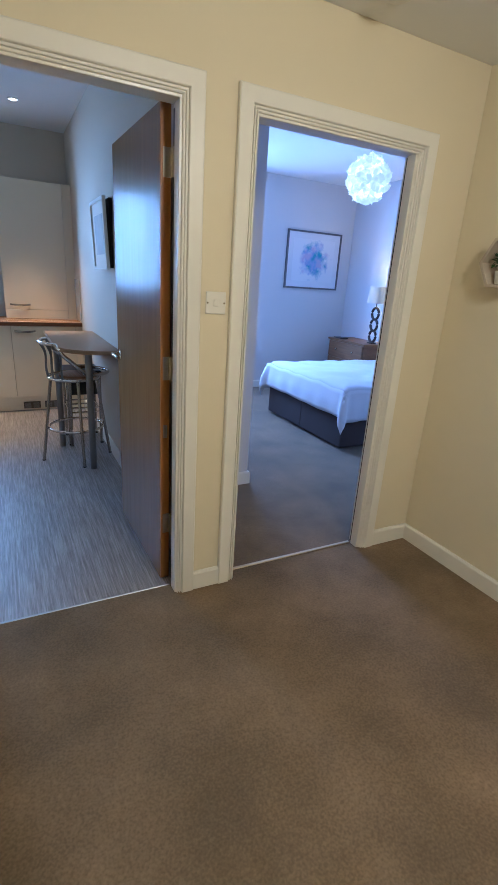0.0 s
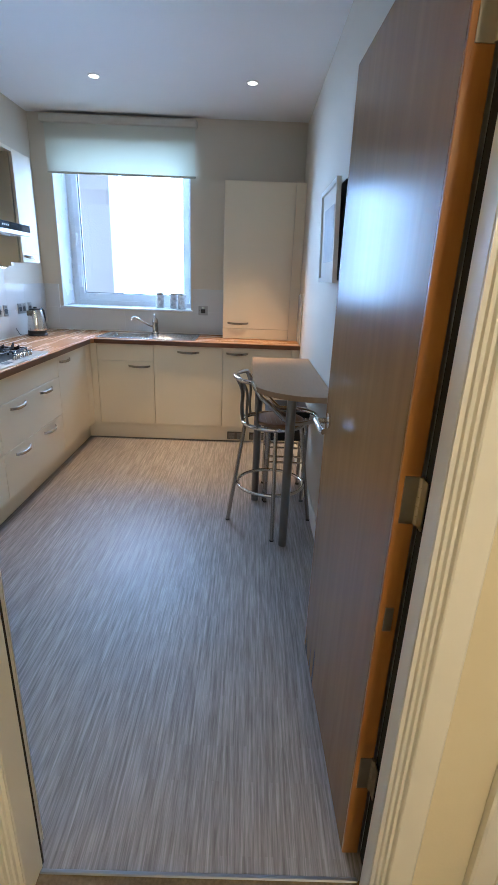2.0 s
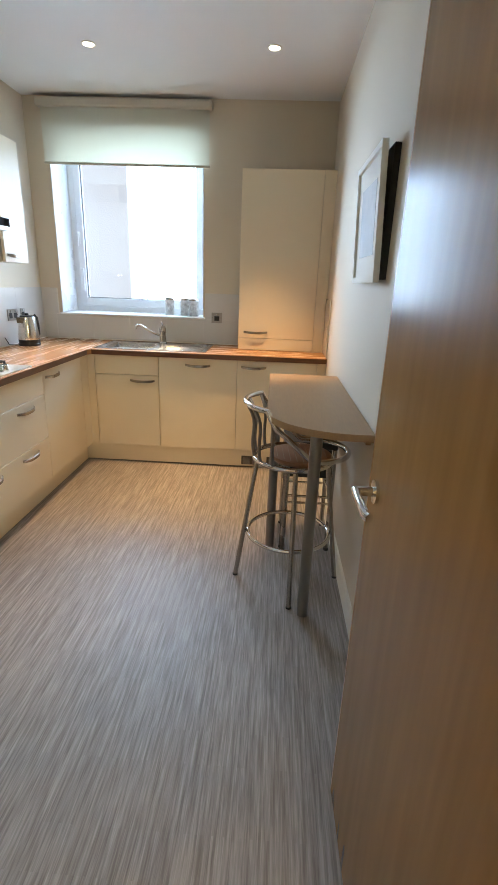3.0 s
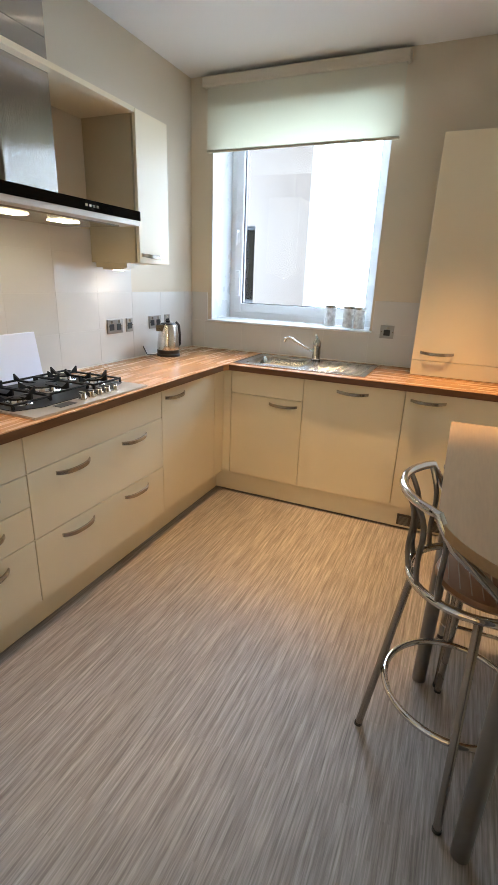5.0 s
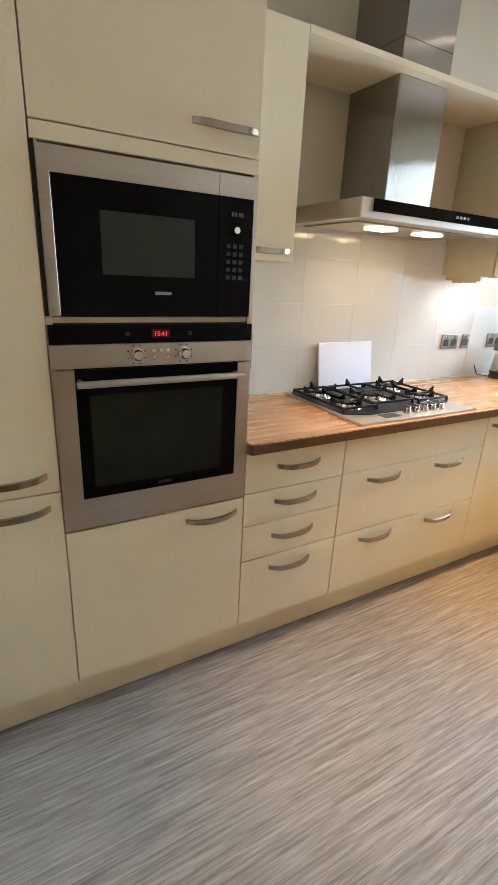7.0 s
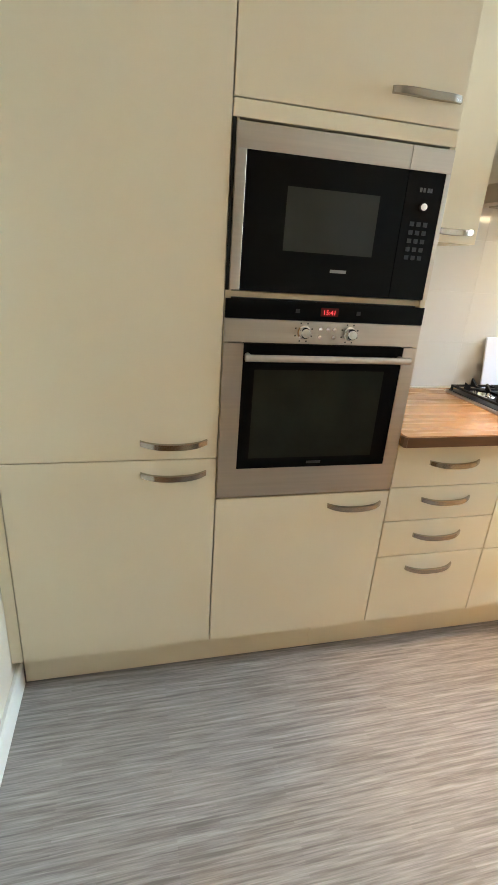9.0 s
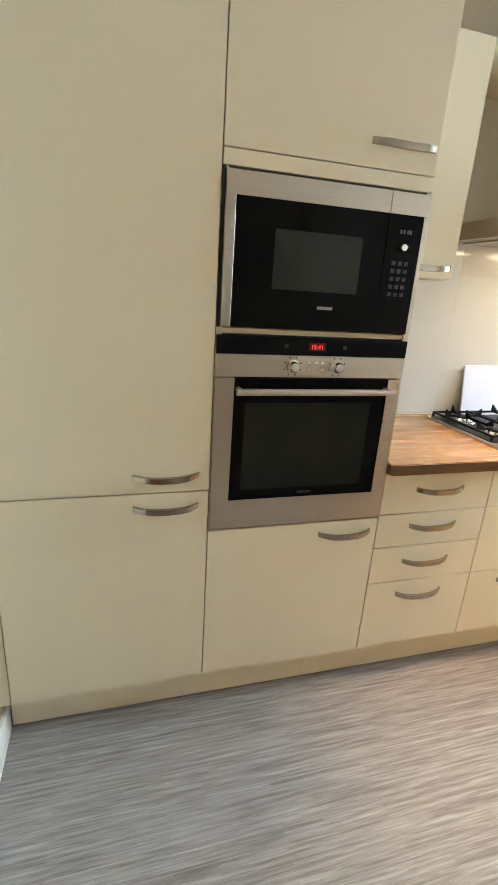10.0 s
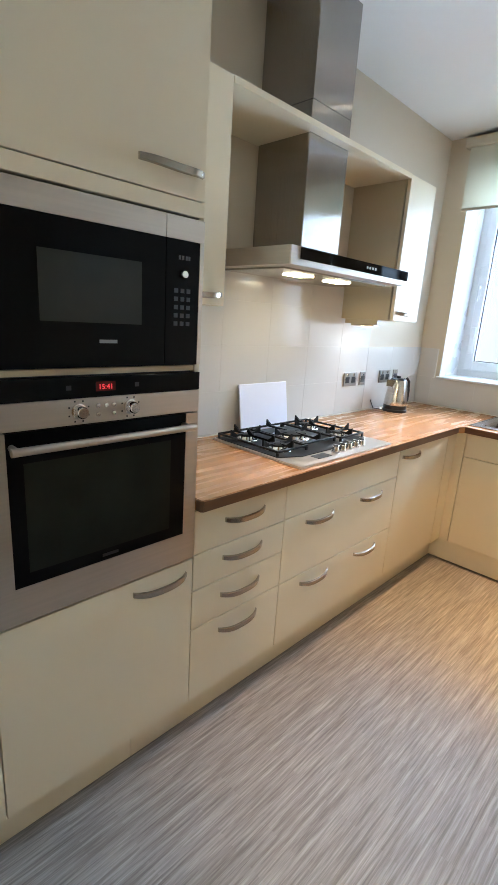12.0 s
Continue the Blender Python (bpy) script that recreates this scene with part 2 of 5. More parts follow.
def thing(name, x, y, z, label, category, group=""):
    ob = tagged(new(name), label, category, group)
    ob.location = (x, y, z)
    AT[ob] = Matrix.Translation((x, y, z))
    return ob


def part(name, bm, material, parent=None, label="", kind="", smooth=False):
    """Links a bmesh, drawn in world places, as one mesh object."""
    me = bpy.data.meshes.new(name)
    for f in bm.faces:
        f.smooth = smooth
    bm.to_mesh(me)
    bm.free()
    me.materials.append(material)
    ob = tagged(new(name, me), label, kind=kind)
    AT[ob] = Matrix.Identity(4)
    if parent:
        ob.parent = parent
        ob.matrix_parent_inverse = AT[parent].inverted()
    if smooth:
        mod = ob.modifiers.new("edges", "EDGE_SPLIT")
        mod.split_angle = radians(38)
    return ob


def structure(name, bm, material):
    return part(name, bm, material, kind="structure")


def box(x0, x1, y0, y1, z0, z1, bevel=0.0, bm=None, seg=1):
    bm = bm or bmesh.new()
    m = Matrix.LocRotScale(((x0 + x1) / 2, (y0 + y1) / 2, (z0 + z1) / 2), None, (abs(x1 - x0), abs(y1 - y0), abs(z1 - z0)))
    made = bmesh.ops.create_cube(bm, size=1, matrix=m)["verts"]
    if bevel:
        edges = list({e for v in made for e in v.link_edges})
        bmesh.ops.bevel(bm, geom=edges, offset=bevel, segments=seg, affect="EDGES", profile=0.5)
    return bm


def turned(profile, x=0, y=0, z=0, seg=24, bm=None, m=None):
    """A lathe: (radius, height) pairs round the z axis, closed where the radius is 0."""
    bm = bm or bmesh.new()
    m = m or Matrix.Translation((x, y, z))
    rings = []
    for r, h in profile:
        if r < 1e-6:
            rings.append([bm.verts.new(m @ Vector((0, 0, h)))])
        else:
            rings.append([bm.verts.new(m @ Vector((r * math.cos(2 * math.pi * i / seg), r * math.sin(2 * math.pi * i / seg), h))) for i in range(seg)])
    for a, b in zip(rings, rings[1:]):
        for i in range(seg):
            j = (i + 1) % seg
            vs = [a[i % len(a)], a[j % len(a)], b[j % len(b)], b[i % len(b)]]
            vs = list(dict.fromkeys(vs))
            if len(vs) > 2:
                bm.faces.new(vs)
    return bm


def rod(p, q, r, seg=12, bm=None):
    p, q = Vector(p), Vector(q)
    m = Matrix.Translation(p) @ (q - p).to_track_quat("Z", "Y").to_matrix().to_4x4()
    h = (q - p).length
    return turned([(0, 0), (r, 0), (r, h), (0, h)], seg=seg, bm=bm, m=m)


def tube(points, r, seg=8, closed=False, bm=None, flat=1.0):
    """A round tube along points; flat squeezes it upright."""
    bm = bm or bmesh.new()
    pts = [Vector(p) for p in points]
    n, rings = len(pts), []
    run = (pts[-1] - pts[0]).normalized() if not closed else Vector((1, 0, 0))
    ref = Vector((0.3, 1, 0)).normalized() if abs(run.z) > 0.8 else Vector((0, 0, 1))
    for i, p in enumerate(pts):
        a = pts[(i - 1) % n] if closed or i else p
        b = pts[(i + 1) % n] if closed or i < n - 1 else p
        way = (b - a).normalized()
        side = way.cross(ref)
        side = side.normalized() if side.length > 0.05 else Vector((1, 0, 0))
        up = side.cross(way).normalized()
        rings.append([bm.verts.new(p + r * math.cos(2 * math.pi * k / seg) * side + flat * r * math.sin(2 * math.pi * k / seg) * up) for k in range(seg)])
    pairs = list(zip(rings, rings[1:])) + ([(rings[-1], rings[0])] if closed else [])
    for a, b in pairs:
        for k in range(seg):
            bm.faces.new([a[k], a[(k + 1) % seg], b[(k + 1) % seg], b[k]])
    if not closed:
        bm.faces.new(rings[0][::-1])
        bm.faces.new(rings[-1])
    return bm


def prism(outline, z0, z1, bm=None, bevel=0.0):
    bm = bm or bmesh.new()
    lo = [bm.verts.new((x, y, z0)) for x, y in outline]
    hi = [bm.verts.new((x, y, z1)) for x, y in outline]
    n = len(outline)
    faces = [bm.faces.new(lo[::-1]), bm.faces.new(hi)] + [bm.faces.new([lo[i], lo[(i + 1) % n], hi[(i + 1) % n], hi[i]]) for i in range(n)]
    if bevel:
        bmesh.ops.bevel(bm, geom=list(faces[1].edges), offset=bevel, segments=2, affect="EDGES")
    return bm


# ---- structure: kitchen ----
KX0, KX1, KY0, KY1, KZ = -1.31, 1.10, 2.31, 6.17, 2.715
DX0, DX1, DTOP = 0.177, 0.985, 2.00
floor_k = structure("floor", box(KX0 - 0.1, KX1 + 0.1, 2.235, KY1 + 0.1, -0.1, 0.0), VINYL)
structure("ceiling", box(KX0 - 0.1, KX1 + 0.1, KY0 - 0.14, KY1 + 0.42, KZ, KZ + 0.12), CEILING)
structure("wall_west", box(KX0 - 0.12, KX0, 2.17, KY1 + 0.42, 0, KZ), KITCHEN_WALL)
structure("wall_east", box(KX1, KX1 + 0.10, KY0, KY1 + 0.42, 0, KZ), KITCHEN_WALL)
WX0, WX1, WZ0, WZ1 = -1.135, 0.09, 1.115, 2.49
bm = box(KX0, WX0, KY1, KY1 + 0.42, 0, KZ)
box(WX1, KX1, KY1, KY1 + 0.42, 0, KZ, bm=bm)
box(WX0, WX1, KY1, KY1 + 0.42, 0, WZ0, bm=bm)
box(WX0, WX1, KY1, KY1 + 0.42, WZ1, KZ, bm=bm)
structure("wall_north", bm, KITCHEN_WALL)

# the wall between the hall and the rooms, in two skins so that each side has its own paint
HX0, HX1, HZ = 0.07, 2.44, 2.40
BX0, BX1 = 1.288, 2.078
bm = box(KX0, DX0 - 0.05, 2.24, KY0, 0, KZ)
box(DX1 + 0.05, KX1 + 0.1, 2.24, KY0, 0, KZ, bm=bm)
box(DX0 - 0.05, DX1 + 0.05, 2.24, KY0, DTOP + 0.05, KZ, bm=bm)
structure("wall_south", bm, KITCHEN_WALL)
bm = box(KX0, DX0 - 0.05, 2.17, 2.24, 0, KZ)
box(DX1 + 0.05, BX0 - 0.05, 2.17, 2.24, 0, KZ, bm=bm)
box(BX1 + 0.05, 5.0, 2.17, 2.24, 0, KZ, bm=bm)
box(DX0 - 0.05, DX1 + 0.05, 2.17, 2.24, DTOP + 0.05, KZ, bm=bm)
box(BX0 - 0.05, BX1 + 0.05, 2.17, 2.24, DTOP + 0.05, KZ, bm=bm)
structure("wall_hall_north", bm, CREAM_WALL)
structure("floor_hall", box(HX0 - 0.1, HX1 + 0.1, -2.1, 2.235, -0.1, 0.006), CARPET)
structure("ceiling_hall", box(HX0 - 0.1, HX1 + 0.1, -2.1, 2.168, HZ, HZ + 0.1), CEILING)
structure("wall_hall_west", box(HX0 - 0.1, HX0, -2.1, 2.168, 0, HZ), CREAM_WALL)
structure("wall_hall_east", box(HX1, HX1 + 0.1, -2.1, 2.168, 0, HZ), CREAM_WALL)
structure("wall_hall_south", box(HX0 - 0.1, HX1 + 0.1, -2.2, -2.1, 0, HZ), CREAM_WALL)


def lining(name, x0, x1, y1):
    """Rebated jambs and head of a door opening: the stop stands proud of the rebate that takes the leaf."""
    t, g = 0.05, 0.024
    ob = structure(name, box(x0 - t, x0 - g, 2.172, y1, 0, DTOP + g), WHITE)
    part("jamb", box(x1 + g, x1 + t, 2.172, y1, 0, DTOP + g), WHITE, ob)
    part("head", box(x0 - t, x1 + t, 2.172, y1, DTOP + g, DTOP + t), WHITE, ob)
    part("stop", box(x0 - g, x0, 2.172, 2.252, 0, DTOP, 0.002), WHITE, ob)
    part("stop", box(x1, x1 + g, 2.172, 2.224, 0, DTOP, 0.002), WHITE, ob)
    part("stop", box(x0 - g, x1 + g, 2.172, 2.252, DTOP, DTOP + g, 0.002), WHITE, ob)
    part("rebate_strip", box(x0 - g + 0.001, x0 - 0.001, 2.2525, 2.260, 0, DTOP), GAP, ob, "dark strip in the door rebate")
    # wide black strip stands for the shade deep in the hinge-side rebate
    part("rebate_strip", box(x1 + g - 0.004, x1 + g - 0.0005, 2.2245, y1 - 0.012, 0, DTOP), GAP, ob, "dark strip in the door rebate")
    return ob


def architrave(name, x0, x1, parent_y, sign, width=0.088, top=DTOP):
    """An architrave round an opening: a flat outer band and a stepped inner edge of grooves and beads, mitred."""
    steps = [(0.0, 0.0), (0.0, 0.003), (0.008, 0.004), (0.009, 0.012), (0.013, 0.014), (0.0145, 0.006), (0.019, 0.006), (0.0205, 0.015), (0.0245, 0.016), (0.026, 0.009), (0.030, 0.009), (0.031, 0.019), (0.034, 0.022), (width - 0.005, 0.022), (width, 0.018), (width, 0.0)]
    bm = bmesh.new()
    def row(d, h):
        y = parent_y + sign * h
        return [bm.verts.new(v) for v in ((x0 - d, y, 0), (x0 - d, y, top + d), (x1 + d, y, top + d), (x1 + d, y, 0))]
    rows = [row(d, h) for d, h in steps]
    for a, b in zip(rows, rows[1:]):
        for i in range(3):
            bm.faces.new([a[i], a[i + 1], b[i + 1], b[i]])
    for i in (0, 3):
        bm.faces.new([r[i] for r in rows])
    bmesh.ops.recalc_face_normals(bm, faces=bm.faces)
    return structure(name, bm, WHITE)


lining("door_lining_1", DX0, DX1, 2.308)
lining("door_lining_2", BX0, BX1, 2.262)
architrave("architrave_1", DX0, DX1, 2.169, -1)
architrave("architrave_2", BX0 + 0.002, BX1 + 0.013, 2.169, -1)
architrave("architrave_3", DX0 - 0.024, DX1 + 0.026, 2.311, 1, 0.07, DTOP + 0.026)


def skirting(name, segs, h=0.10, t=0.016):
    """Skirting board: each segment is a run along x or y with the way it faces."""
    bm = bmesh.new()
    for x0, y0, x1, y1, nx, ny in segs:
        prof = [(0.001, 0), (t, 0), (t, h - 0.012), (t - 0.006, h), (0.001, h)]
        a = [bm.verts.new((x0 + nx * d, y0 + ny * d, z)) for d, z in prof]
        b = [bm.verts.new((x1 + nx * d, y1 + ny * d, z)) for d, z in prof]
        for i in range(5):
            bm.faces.new([a[i], a[(i + 1) % 5], b[(i + 1) % 5], b[i]])
        bm.faces.new(a), bm.faces.new(b[::-1])
    bmesh.ops.recalc_face_normals(bm, faces=bm.faces)
    return structure(name, bm, WHITE)


skirting("baseboard_hall", [(HX0, -2.1, HX0, 2.15, 1, 0), (HX1, -2.1, HX1, 2.168, -1, 0), (BX1 + 0.088, 2.168, HX1 - 0.017, 2.168, 0, -1), (DX1 + 0.088, 2.168, BX0 - 0.084, 2.168, 0, -1)])
skirting("baseboard", [(KX1, 2.33, KX1, 5.60, -1, 0), (-0.78, KY0, 0.07, KY0, 0, 1)])
structure("threshold_strip", box(DX0, DX1, 2.230, 2.242, 0.0, 0.009, 0.003), mat("aluminium_strip", (0.36, 0.36, 0.38), rough=0.4, metal=1))
structure("threshold_strip_2", box(BX0, BX1, 2.226, 2.246, 0.004, 0.012, 0.003), mat("brass_strip", (0.62, 0.5, 0.3), rough=0.35, metal=1))

# ---- structure: bedroom ----
structure("floor_bedroom", box(1.2, 5.0, 2.236, 6.4, -0.1, 0.0065), CARPET)
structure("ceiling_bedroom", box(1.21, 5.0, 2.245, 6.4, 2.70, 2.8), CEILING)
bm = box(1.201, 1.88, 3.20, 6.17, 0, 2.70)
structure("wall_bedroom_west", bm, PALE_WALL)
structure("wall_bedroom_east", box(4.88, 5.0, 2.245, 6.4, 0, 2.70), PALE_WALL)
bm = box(1.88, 2.0, 6.17, 6.4, 0, 2.70)
box(2.0, 3.3, 6.17, 6.4, 0, 0.9, bm=bm)
box(2.0, 3.3, 6.17, 6.4, 2.3, 2.7, bm=bm)
box(3.3, 4.88, 6.17, 6.4, 0, 2.7, bm=bm)
structure("wall_bedroom_north", bm, PALE_WALL)
bm = box(1.201, BX0 - 0.051, 2.241, 2.262, 0, 2.70)
box(BX1 + 0.051, 4.88, 2.241, 2.262, 0, 2.70, bm=bm)
box(BX0 - 0.051, BX1 + 0.051, 2.241, 2.262, DTOP + 0.051, 2.70, bm=bm)
structure("wall_bedroom_south", bm, PALE_WALL)
skirting("baseboard_bedroom", [(1.201, 3.2, 1.88, 3.2, 0, -1), (1.88, 3.184, 1.88, 6.17, 1, 0), (1.897, 6.17, 4.88, 6.17, 0, -1), (4.88, 2.4, 4.88, 6.15, -1, 0)])

# ---- kitchen cabinets ----
FX, FY, DT = -0.72, 5.585, 0.019


def bow_handle(parent, at, along, out, length=0.19):
    """A flat arched handle: along and out are unit ways, at is its middle on the door's face."""
    at, along, out = Vector(at), Vector(along), Vector(out)
    bm = bmesh.new()
    n, w = 18, 0.0104
    rings = []
    for i in range(n + 1):
        s = i / n * 2 - 1
        d = 0.0035 + 0.024 * (1 - abs(s) ** 3.2)
        c = at + along * (s * length / 2) + out * d + Vector((0, 0, -0.006 * (1 - s * s)))
        k = w * (1 - 0.18 * abs(s) ** 3)
        rings.append([bm.verts.new(c + v) for v in (Vector((0, 0, k)) - out * 0.0035, Vector((0, 0, k * 0.8)) + out * 0.004, Vector((0, 0, -k * 0.8)) + out * 0.004, Vector((0, 0, -k)) - out * 0.0035)])
    for a, b in zip(rings, rings[1:]):
        for k in range(4):
            bm.faces.new([a[k], a[(k + 1) % 4], b[(k + 1) % 4], b[k]])
    bm.faces.new(rings[0][::-1]), bm.faces.new(rings[-1])
    bmesh.ops.recalc_face_normals(bm, faces=bm.faces)
    return part("handle", bm, NICKEL, parent, "satin nickel bow handle", smooth=True)


def west_unit(name, y0, y1, z0, z1, fronts, label, category="kitchen cabinet", front=FX, back=KX0 + 0.002, group=""):
    """A unit against the west wall; fronts: (part name, z0, z1, handle middles as (y, z))."""
    u = thing(name, (front + back) / 2, (y0 + y1) / 2, z0, label, category, group)
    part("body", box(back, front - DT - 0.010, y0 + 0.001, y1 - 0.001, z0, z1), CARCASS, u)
    for pname, a, b, handles in fronts:
        f = part(pname, box(front - DT, front, y0 + 0.0018, y1 - 0.0018, a + 0.0018, b - 0.0018, 0.0012), CREAM, u)
        for hy, hz in handles:
            bow_handle(f, (front, hy, hz), (0, 1, 0), (1, 0, 0))
    return u


def north_unit(name, x0, x1, z0, z1, fronts, label, category="kitchen cabinet", front=FY, back=KY1 - 0.002, group=""):
    u = thing(name, (x0 + x1) / 2, (front + back) / 2, z0, label, category, group)
    part("body", box(x0 + 0.001, x1 - 0.001, front + DT + 0.010, back, z0, z1), CARCASS, u)
    for pname, a, b, handles in fronts:
        f = part(pname, box(x0 + 0.0018, x1 - 0.0018, front, front + DT, a + 0.0018, b - 0.0018, 0.0012), CREAM, u)
        for hx, hz in handles:
            bow_handle(f, (hx, front, hz), (1, 0, 0), (0, -1, 0))
    return u


Z0, ZT = 0.153, 0.868
west_unit("larder_cabinet", 2.346, 2.942, Z0, 2.19, [("lower_door", Z0, 0.844, [(2.815, 0.80)]), ("upper_door", 0.844, 2.19, [(2.815, 0.898)])],
          "tall two-door cream larder cabinet with nickel handles beside the wall", "kitchen cabinet")
LARDER = bpy.data.objects["larder_cabinet"]
part("filler_strip", box(FX - DT, FX - 0.002, KY0 + 0.002, 2.3445, 0.152, 2.19), CREAM, LARDER)
ov = thing("oven_cabinet", -1.0, 3.237, Z0, "tall cream oven housing cabinet holding a microwave above an oven", "kitchen cabinet")
OY0, OY1 = 2.942, 3.534
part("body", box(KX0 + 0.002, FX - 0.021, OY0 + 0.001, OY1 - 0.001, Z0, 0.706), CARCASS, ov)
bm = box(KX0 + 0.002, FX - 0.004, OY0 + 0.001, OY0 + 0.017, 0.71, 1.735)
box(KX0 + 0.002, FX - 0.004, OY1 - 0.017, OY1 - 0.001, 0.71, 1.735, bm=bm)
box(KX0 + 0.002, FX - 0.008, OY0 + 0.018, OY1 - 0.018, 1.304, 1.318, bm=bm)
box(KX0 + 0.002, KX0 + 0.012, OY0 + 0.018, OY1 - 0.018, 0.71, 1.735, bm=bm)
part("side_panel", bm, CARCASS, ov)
# black strip over the side panel paints the gap's shade
part("shadow_gap", box(FX - 0.0039, FX - 0.0028, OY0 + 0.001, 2.9522, 1.32, 1.7015), GAP, ov, "black strip standing for the shaded gap beside the microwave")
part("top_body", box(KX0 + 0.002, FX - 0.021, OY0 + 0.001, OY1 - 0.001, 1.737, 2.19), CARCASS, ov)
f = part("lower_door", box(FX - DT, FX, OY0 + 0.0015, OY1 - 0.0015, Z0, 0.706, 0.0012), CREAM, ov)
bow_handle(f, (FX, 3.41, 0.664), (0, 1, 0), (1, 0, 0))
f = part("upper_door", box(FX - DT, FX, OY0 + 0.0015, OY1 - 0.0015, 1.7415, 2.19, 0.0012), CREAM, ov)
bow_handle(f, (FX, 3.425, 1.802), (0, 1, 0), (1, 0, 0))
part("fascia_panel", box(FX - DT, FX, OY0 + 0.0015, OY1 - 0.0015, 1.702, 1.7385, 0.0012), CREAM, ov)

west_unit("drawer_cabinet", 3.534, 3.978, Z0, ZT, [("drawer", 0.715, ZT, [(3.76, 0.805)]), ("drawer", 0.584, 0.715, [(3.757, 0.667)]),
          ("drawer", 0.438, 0.584, [(3.755, 0.525)]), ("drawer", Z0, 0.438, [(3.753, 0.385)])], "cream base cabinet of four drawers with nickel bow handles")
west_unit("pan_drawer_cabinet", 3.978, 4.862, Z0, ZT, [("blank_panel", 0.717, ZT, []), ("drawer", 0.436, 0.717, [(4.21, 0.672), (4.62, 0.672)]),
          ("drawer", Z0, 0.436, [(4.21, 0.39), (4.62, 0.39)])], "wide cream cabinet with two pan drawers under the gas hob")
cu = west_unit("corner_cabinet", 4.862, 5.46, Z0, ZT, [("door", Z0, ZT, [(4.99, 0.818)])], "cream single-door base cabinet beside the inside corner")
part("corner_post", prism([(FX - DT, 5.462), (FX, 5.462), (FX, FY), (-0.664, FY), (-0.664, FY + DT), (FX - DT, FY + DT)], Z0, ZT), CREAM, cu)
north_unit("sink_cabinet", -0.662, -0.168, Z0, ZT, [("drawer", 0.722, ZT, []), ("door", Z0, 0.722, [(-0.295, 0.682)])], "cream base cabinet below the sink with a nickel bow handle")
north_unit("dishwasher_cabinet", -0.168, 0.434, Z0, ZT, [("door", Z0, ZT, [(0.135, 0.818)])], "wide cream cabinet door beside the sink cabinet")
nu = north_unit("end_cabinet", 0.434, 1.032, Z0, ZT, [("door", Z0, ZT, [(0.56, 0.820)])], "cream base cabinet at the end of the worktop beside the table")
part("filler_strip", box(1.034, KX1 - 0.002, FY, FY + DT, Z0, ZT), CREAM, nu)
tb = north_unit("wall_cupboard", 0.41, 1.012, 0.911, 2.212, [("drawer", 0.911, 1.003, []), ("door", 1.003, 2.212, [(0.55, 1.052)])],
                "tall cream cupboard standing on the worktop beside the window", front=5.90)
part("filler_strip", box(1.014, KX1 - 0.002, 5.90, 5.90 + DT, 0.911, 2.212), CREAM, tb)

pl = thing("plinth", -0.79, 4.0, 0, "cream plinth boards along the foot of the kitchen cabinets", "plinth")
part("board", box(-0.800, -0.782, 2.330, 3.344, 0.006, 0.151), CREAM, pl)
part("board", box(-0.800, -0.782, 3.346, 5.628, 0.006, 0.151), CREAM, pl)
pb = part("board", box(-0.781, KX1 - 0.018, 5.612, 5.630, 0.010, 0.151), CREAM, pl)
for x0 in (0.487, 0.69):
    bm = box(x0, x0 + 0.16, 5.604, 5.612, 0.028, 0.098)
    part("vent_frame", bm, mat("brown_plastic", (0.10, 0.085, 0.07), rough=0.5), pb, "brown vent grille")
    bm = bmesh.new()
    for k in range(7):
        box(x0 + 0.012, x0 + 0.068, 5.601, 5.604, 0.034 + k * 0.008, 0.0375 + k * 0.008, bm=bm)
        box(x0 + 0.09, x0 + 0.148, 5.601, 5.604, 0.034 + k * 0.008, 0.0375 + k * 0.008, bm=bm)
    part("slats", bm, GREY_TUBE, pb, "grey vent slats")

# worktop with cut-outs for the hob and the sink
SX0, SX1, SY0, SY1 = -0.645, -0.19, 5.68, 6.03
wt = thing("worktop", -0.7, 5.2, 0.87, "wood-block laminate worktop running round the corner", "worktop")
part("top", prism([(KX0 + 0.002, 3.537), (-0.697, 3.537), (-0.690, 3.544), (-0.690, 5.515), (-0.672, 5.555), (-0.69, 6.168), (KX0 + 0.002, 6.168)], 0.872, 0.91, bevel=0.003), TOP_Y, wt)
for a, b, c, d in ((-0.6715, SX0, 5.555, 6.168), (SX0, SX1, 5.555, SY0), (SX0, SX1, SY1, 6.168), (SX1, KX1 - 0.002, 5.555, 6.168)):
    part("top", box(a, b, c, d, 0.872, 0.91), TOP_X, wt)
EDGE_DARK = mat("dark_worktop_edge", (0.12, 0.055, 0.024), (0.08, 0.036, 0.016), 0.3, scale=3, stretch=(4, 4, 30))
part("edging", box(-0.690, -0.6885, 3.545, 5.515, 0.873, 0.907), EDGE_DARK, wt, "dark wooden front edging")
part("edging", prism([(-0.716, 3.5368), (-0.716, 3.5354), (-0.6965, 3.5354), (-0.6888, 3.5432), (-0.6900, 3.5445), (-0.6970, 3.5368)], 0.873, 0.907), EDGE_DARK, wt, "dark wooden front edging")
part("edging", box(-0.668, KX1 - 0.004, 5.5535, 5.555, 0.873, 0.907), EDGE_DARK, wt, "dark wooden front edging")
bm = box(KX0 + 0.0125, KX0 + 0.018, 3.55, 6.15, 0.9105, 0.916)
box(KX0 + 0.018, 0.40, 6.152, 6.158, 0.9105, 0.916, bm=bm)
part("seal", bm, WHITE, wt, "white silicone sealant bead")

